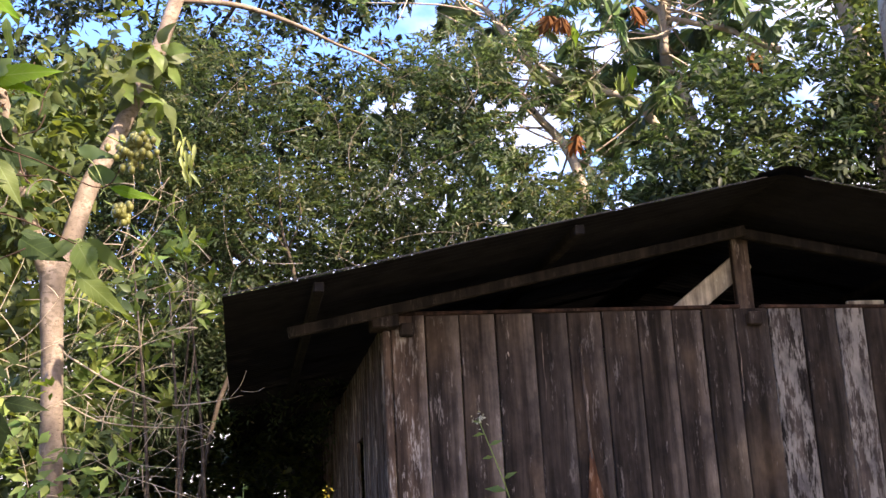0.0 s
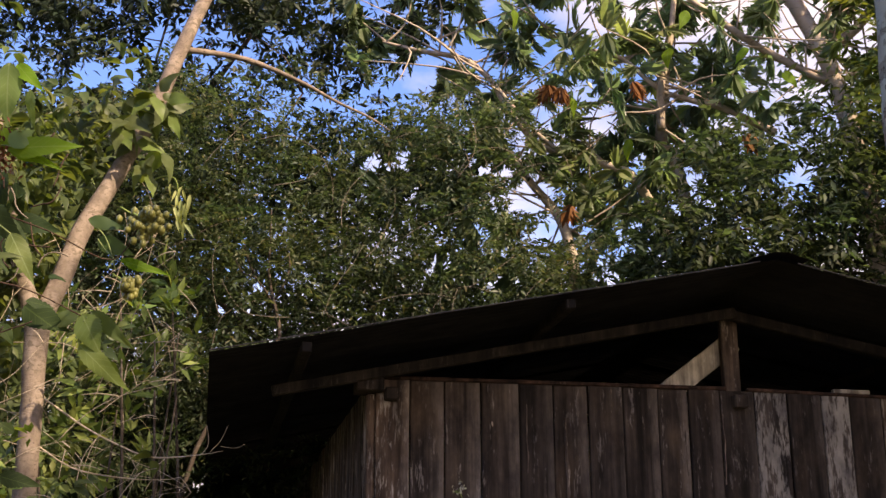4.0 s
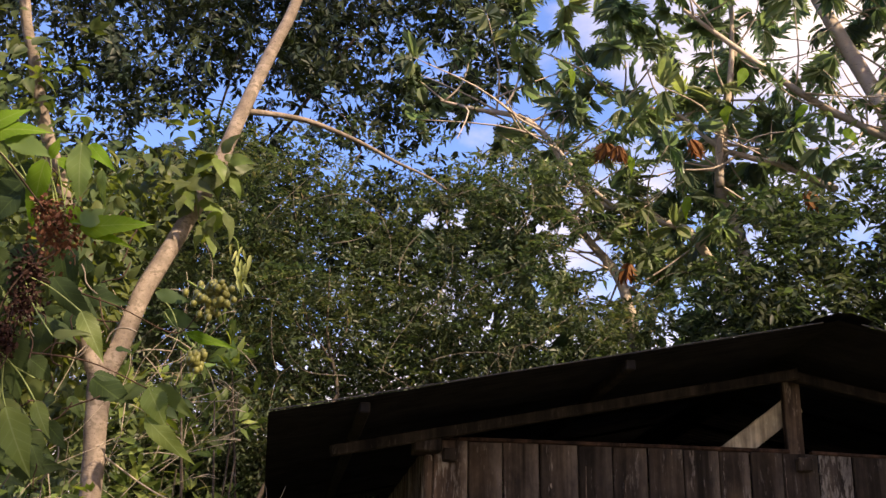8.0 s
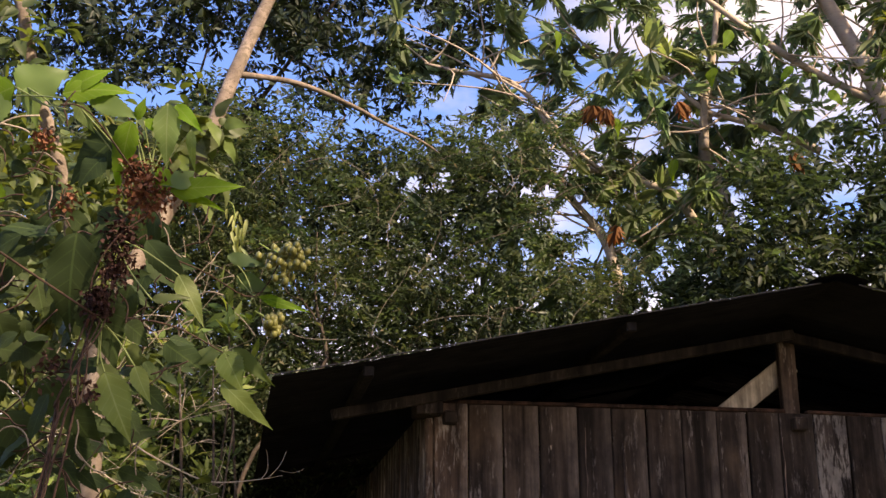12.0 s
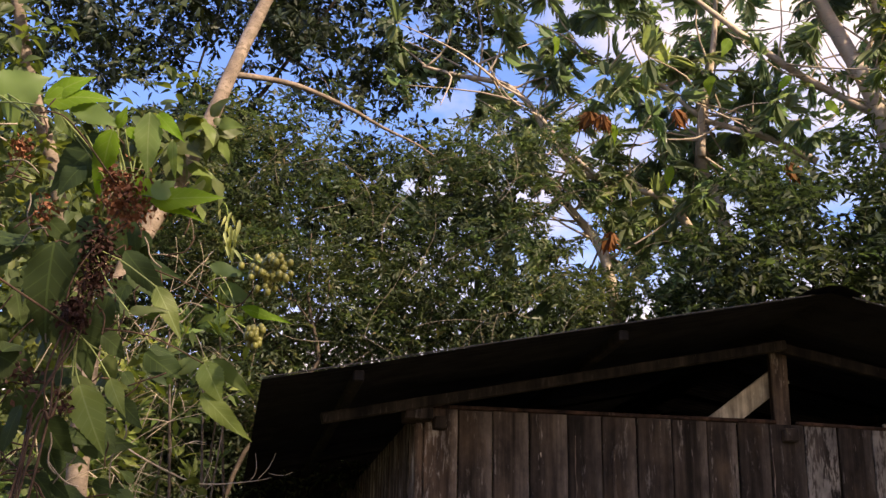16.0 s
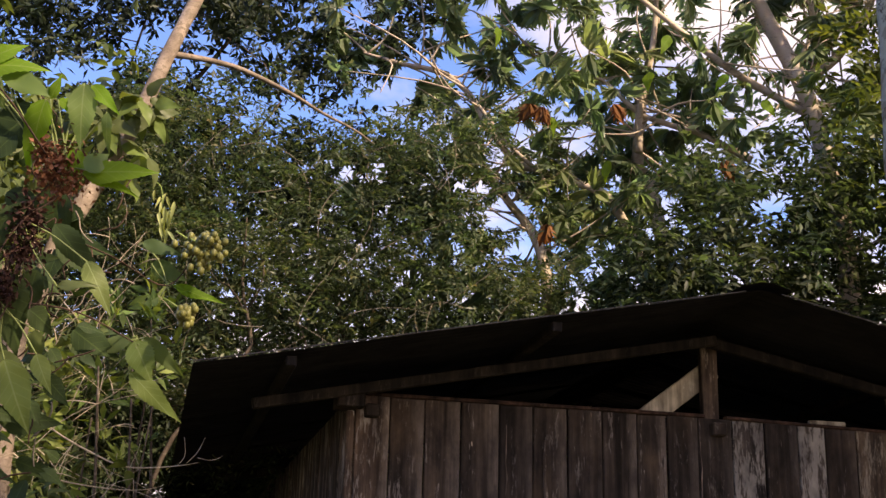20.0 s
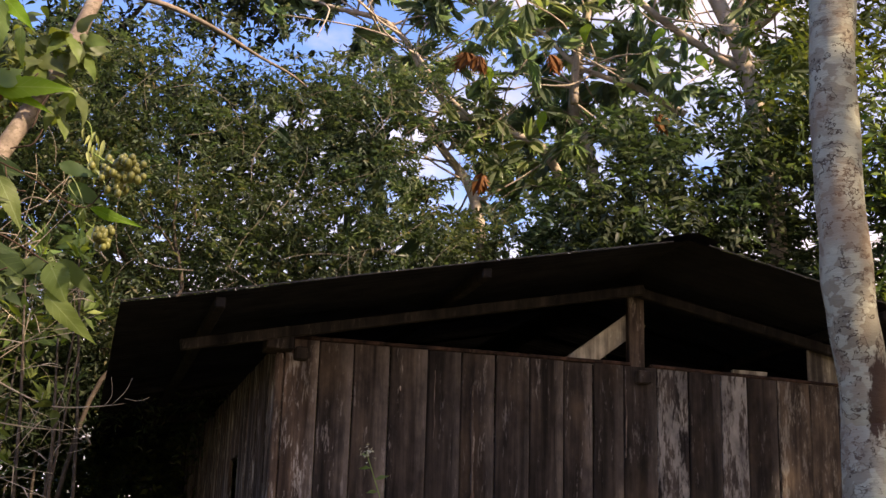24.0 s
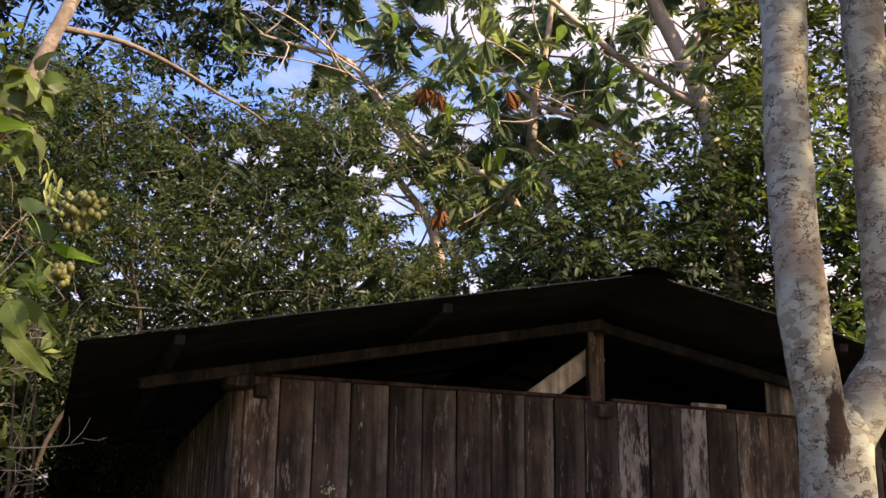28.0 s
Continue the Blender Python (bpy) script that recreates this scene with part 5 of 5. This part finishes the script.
HIGH_LEAVES = [(-0.855, 1.680, 2.371, -0.941, 2.344, 0.053, "B", 1), (-0.864, 1.686, 2.359, -0.922, 2.285, 0.050, "M", 1), (-0.852, 1.693, 2.369, -0.795, 2.420, 0.067, "M", 1), (-0.889, 1.700, 2.240, -0.910, 2.157, 0.074, "B", 2),
    (-0.958, 1.680, 2.263, -0.912, 2.232, 0.027, "B", 2), (-0.693, 1.721, 2.318, -0.786, 2.249, 0.063, "O", 0), (-0.727, 1.727, 2.280, -0.768, 2.236, 0.040, "O", 0), (-0.666, 1.700, 2.324, -0.631, 2.314, 0.017, "B", 0),
    (-0.836, 1.680, 2.369, -0.811, 2.314, 0.026, "M", 1), (-0.927, 1.686, 2.180, -0.955, 2.121, 0.051, "M", 2)]
MIDDLE_LEAVES = [(-0.743, 1.680, 2.143, -0.759, 2.003, 0.070, "O", 3), (-0.719, 1.686, 2.065, -0.669, 1.961, 0.065, "O", 3), (-0.647, 1.693, 2.136, -0.583, 2.059, 0.034, "O", 3), (-0.592, 1.666, 2.076, -0.552, 2.009, 0.029, "P", 3),
    (-0.622, 1.646, 2.035, -0.572, 2.043, 0.015, "M", 3), (-0.885, 1.686, 2.047, -0.823, 2.013, 0.041, "O", 3), (-0.849, 1.693, 2.028, -0.831, 1.966, 0.053, "O", 3), (-0.811, 1.700, 1.985, -0.755, 1.960, 0.050, "O", 3),
    (-0.684, 1.680, 2.156, -0.740, 2.120, 0.026, "O", 3), (-0.786, 1.686, 2.169, -0.819, 2.129, 0.043, "O", 3), (-0.668, 1.693, 2.014, -0.631, 1.990, 0.029, "O", 3)]
LOW_LEAVES = [(-0.688, 1.680, 1.941, -0.652, 1.852, 0.046, "P", 4), (-0.649, 1.686, 1.951, -0.628, 1.904, 0.024, "P", 4), (-0.703, 1.693, 1.954, -0.653, 1.921, 0.021, "M", 4), (-0.659, 1.700, 1.987, -0.652, 1.943, 0.022, "M", 4),
    (-0.641, 1.714, 1.927, -0.606, 1.891, 0.026, "O", 4), (-0.785, 1.721, 1.941, -0.749, 1.886, 0.052, "O", 4), (-0.863, 1.727, 1.952, -0.883, 1.896, 0.061, "O", 4), (-0.915, 1.734, 2.027, -0.940, 1.971, 0.063, "O", 4),
    (-0.898, 1.714, 2.104, -0.925, 2.054, 0.052, "O", 4), (-0.750, 1.721, 1.910, -0.715, 1.847, 0.044, "O", 4), (-0.836, 1.727, 1.896, -0.801, 1.834, 0.053, "O", 4), (-0.917, 1.734, 1.897, -0.880, 1.835, 0.053, "O", 4)]
FRUIT_LEAVES = [(-0.601, 2.077, 2.232, -0.532, 2.211, 0.023, "M", 5), (-0.584, 2.084, 2.198, -0.526, 2.170, 0.030, "M", 5), (-0.545, 2.091, 2.162, -0.458, 2.137, 0.018, "B", 5), (-0.607, 2.098, 2.069, -0.675, 2.045, 0.028, "M", 6),
    (-0.598, 2.077, 2.061, -0.564, 1.996, 0.044, "P", 6), (-0.585, 2.084, 2.068, -0.516, 2.010, 0.027, "M", 6), (-0.603, 2.091, 2.011, -0.523, 1.939, 0.033, "P", 6)]
JOINTS = [(-0.653, 1.709, 2.213), (-0.758, 1.599, 2.305), (-0.825, 1.529, 2.191), (-0.689, 1.672, 2.135), (-0.703, 1.657, 2.017), (-0.548, 2.055, 2.152), (-0.598, 2.066, 2.057)]


def build_vine():
    vine = empty("climbing_vine", "leafy climbing vine with green berries and dried brown flowers", "vine")
    rnd = random.Random(21)
    vine.location = (-0.0250, 0.0019, 0.1935)
    vine.scale = (0.88, 0.88, 0.88)
    spine = [(-0.82, 1.53, -0.28), (-0.81, 1.53, 1.0)] + [(-0.736, 1.642, 1.814), (-0.727, 1.651, 1.890), (-0.722, 1.657, 1.950), (-0.709, 1.670, 2.014), (-0.698, 1.682, 2.080), (-0.688, 1.693, 2.135), (-0.674, 1.708, 2.180), (-0.662, 1.720, 2.217)]
    for k in range(5):
        top = rnd.randrange(7, 11)
        wide = rnd.uniform(0.006, 0.022)
        pts = []
        for i, p in enumerate(spine[:top]):
            a = k * 2.1 + i * 1.3
            pts.append((p[0] + wide * math.cos(a) + rnd.uniform(-0.006, 0.006), p[1] + wide * math.sin(a), p[2], rnd.uniform(0.0009, 0.002) * (1.0 if i < 6 else 0.6)))
        part("stem", limb_bm(pts, 6, 0.4, k, 5), STEM_DARK, vine, smooth=True)
    for s in ([(*JOINTS[3], 0.0016), (-0.608, 1.873, 2.147, 0.0013), (*JOINTS[5], 0.0012), (-0.499, 2.043, 2.224, 0.0008)], [(*JOINTS[4], 0.0016), (-0.648, 1.873, 2.057, 0.0013), (*JOINTS[6], 0.001)],
              [(*JOINTS[0], 0.0016), (-0.72, 1.62, 2.3, 0.0013), (*JOINTS[1], 0.001)], [(*JOINTS[4], 0.0016), (-0.86, 1.5, 2.12, 0.0013), (*JOINTS[2], 0.001)]):
        part("stem", limb_bm(s, 6, 0.3, 1, 5), STEM_DARK, vine, smooth=True)
    rnd = random.Random(7)
    for x, y, z, x1, z1, w, kind, joint in CROWN_LEAVES + HIGH_LEAVES + MIDDLE_LEAVES + LOW_LEAVES + FRUIT_LEAVES:
        d = np.array((x1 - x, rnd.uniform(-0.02, 0.02), z1 - z))
        ln = np.linalg.norm(d)
        up = np.array([(rnd.uniform(-0.25, 0.25), -1.0, rnd.uniform(-0.1, 0.35))])
        me = leaves_mesh("leaf", rnd.choice(BLADES_LIVING), np.array([(x, y, z)]), d[None], ln * 1.04, up, max(0.4, w / ln / 0.5))
        # M leaves from joint 3 on take a darker green, shade put into colour
        part("leaf", me, {"B": LEAF_VINE, "M": LEAF_BRIGHT if joint < 3 else LEAF_MID, "P": LEAF_PALE, "O": LEAF_VINE_SHADED}[kind], vine)
        st, hub = np.array((x, y, z)), np.array(JOINTS[joint]) + (rnd.uniform(-0.012, 0.012), 0.01, rnd.uniform(-0.015, 0.015))
        hub = st + (hub - st) * (0.35 if kind == "O" else 1.0)
        sag = (st + hub) / 2 + (rnd.uniform(-0.01, 0.01), 0.008, rnd.uniform(-0.004, 0.014))
        part("stalk", limb_bm([(*hub, 0.0009), (*sag, 0.0007), (*st, 0.0006)], 5, 0.05, 0, 5), STEM_DARK if kind == "O" else STEM_PALE, vine, smooth=True)
    # dead tendrils and bare stalks tangled behind the leaves
    for i in range(180):
        x, z = rnd.uniform(-1.0, -0.5), rnd.uniform(1.7, 2.3)
        if x > -0.6 or (x > -0.66 and z < 1.98):
            continue
        y = 1.45 + (x + 0.9) * 1.05 + rnd.uniform(0.02, 0.2)
        ang, bend = rnd.uniform(0, math.pi), rnd.uniform(-1.4, 1.4)
        pts = []
        for j in range(5):
            pts.append((x, y, z, rnd.uniform(0.0003, 0.0007) * (1 - 0.12 * j)))
            x, z = x + 0.015 * math.cos(ang), z + 0.015 * math.sin(ang)
            ang += 0.3 * bend + rnd.uniform(-0.6, 0.6)
        part("tendril", limb_bm(pts, 4, 0.1, i, 3), STEM_DARK if i % 3 else VINE_WOOD, vine, smooth=True)
    dead = [(-0.93, 1.5, 2.15, 0.0022), (-0.856, 1.5, 2.186, 0.002), (-0.826, 1.5, 2.215, 0.0018), (-0.786, 1.5, 2.241, 0.0014), (-0.75, 1.5, 2.245, 0.0008)]
    part("dead_stem", limb_bm(dead, 6, 0.2, 3, 5), TWIG, vine, "pale dead stem", True)
    part("dead_stem", limb_bm([(-0.8, 1.5, 2.234, 0.0014), (-0.775, 1.5, 2.228, 0.0011), (-0.761, 1.5, 2.221, 0.0006)], 5, 0.2, 3, 4), TWIG, vine, "pale dead stem", True)
    # fill of shade-coloured leaves that darkens the gaps in the vine
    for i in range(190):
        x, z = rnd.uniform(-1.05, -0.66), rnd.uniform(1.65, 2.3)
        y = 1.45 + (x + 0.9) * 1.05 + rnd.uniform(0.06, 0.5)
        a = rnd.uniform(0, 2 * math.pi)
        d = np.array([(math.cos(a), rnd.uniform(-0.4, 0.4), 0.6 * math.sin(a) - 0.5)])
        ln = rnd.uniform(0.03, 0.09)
        part("leaf", leaves_mesh("leaf", rnd.choice(BLADES_LIVING), np.array([(x, y, z)]), d, ln, np.array([(rnd.uniform(-0.6, 0.6), -0.8, rnd.uniform(0, 0.9))]), rnd.uniform(0.8, 1.2)), LEAF_VINE_SHADED, vine)
    for k, (cx, cy, cz, n, r) in enumerate(((-0.486, 2.043, 2.212, 62, 0.028), (-0.514, 2.043, 2.104, 30, 0.018), (-0.515, 2.066, 2.231, 12, 0.018))):
        bunch = part("fruit_stalk", limb_bm([(cx - 0.03, cy, cz + 0.02, 0.0015), (cx, cy, cz, 0.0015), (cx + 0.004, cy, cz - r, 0.001)], 5), STEM_GREEN, vine, "bunch of small green berries", True)
        rr = random.Random(k)
        bm = bmesh.new()
        bmesh.ops.create_icosphere(bm, subdivisions=1, radius=0.0066)
        first = None
        for i in range(n):
            pos = Vector((rr.gauss(0, 0.45), rr.gauss(0, 0.4), rr.gauss(0, 0.52))) * r + Vector((cx, cy, cz))
            if first is None:
                first = part("berry", bm, BERRY, bunch, smooth=True)
                ob = first
            else:
                ob = new("berry", first.data)
                ob.parent = bunch
            ob.location = pos
            ob.scale = (1, 1, rr.uniform(1.0, 1.35))
    for k, (cx, cy, cz, n, r) in enumerate(((-0.656, 1.712, 2.216, 230, 0.034), (-0.677, 1.694, 2.245, 50, 0.012), (-0.774, 1.593, 2.253, 40, 0.015), (-0.743, 1.625, 2.172, 26, 0.017), (-0.684, 1.687, 2.139, 120, 0.022), (-0.685, 1.686, 2.094, 120, 0.022), (-0.702, 1.668, 2.038, 110, 0.020), (-0.745, 1.623, 1.937, 24, 0.02), (-0.703, 1.667, 1.911, 16, 0.016), (-0.636, 1.737, 2.242, 30, 0.010), (-0.829, 1.534, 1.908, 14, 0.02))):
        n = int(n * 3.0)
        p = np.array((cx, cy, cz)) + np.random.normal(0, 1, (n, 3)) * (r * 0.5, r * 0.5, r * 0.62)
        me = leaves_mesh("flower_clump", BLADE_OVAL, p, unit(n, (0, 0, -0.3)), np.random.uniform(0.006, 0.012, n), None, 1.5)
        tagged(part("flower_clump", me, DRIED if k in (0, 1, 2, 3, 9) else DRIED_SHADED, vine, "clump of dried reddish-brown flowers"), kind="stuff")


def weed(label, x, y, top, lean, seed, bloom=None):
    """A thin upright weed with narrow leaves in pairs and a small flower head."""
    rnd = random.Random(seed)
    root = empty("weed", label, "weed", "weeds before the hut")
    pts = [(x - lean * (1 - i / 7) ** 0.8, y, top * i / 7, 0.006 * (1 - 0.8 * i / 7) + 0.001) for i in range(8)]
    part("stem", limb_bm(pts, 5, 0.1, seed, 3), STEM_GREEN, root, smooth=True)
    for i in range(16):
        t = 0.62 + 0.37 * i / 15
        k = min(6, int(t * 7))
        f = t * 7 - k
        p = np.array(pts[k][:3]) * (1 - f) + np.array(pts[k + 1][:3]) * f
        a = i * 2.4 + rnd.uniform(-0.4, 0.4)
        d = np.array([(math.cos(a), 0.5 * math.sin(a), rnd.uniform(-0.1, 0.35))])
        part("leaf", leaves_mesh("leaf", BLADE_OVAL, p[None], d, rnd.uniform(0.07, 0.13) * (1.25 - 0.6 * (i / 15)), np.array([(0, -1.0, 0.6)]), 0.9), LEAF_BRIGHT, root)
    if bloom:
        p = np.array((x, y, top)) + np.random.normal(0, 1, (26, 3)) * (0.016, 0.012, 0.022)
        tagged(part("flower_head", leaves_mesh("flower_head", BLADE_OVAL, p, unit(26, (0, 0, 0.5)), np.random.uniform(0.012, 0.022, 26), None, 1.5), bloom, root), kind="stuff")


def build_weeds():
    weed("thin green weed with narrow leaves before the plank wall", 0.13, 5.9, 2.17, -0.5, 3, BLOOM_PALE)
    weed("yellow-flowered weed at the hut corner", -0.57, 5.6, 1.83, 0.05, 5, BLOOM)
    weed("small weed stalk near the eave", -0.98, 5.9, 1.93, 0.06, 8)


build_weeds()
build_forked_tree()
build_leaning_tree()
build_pods()
build_breadfruit()
build_woods()
build_brown_sapling()
build_undergrowth()
build_vine()
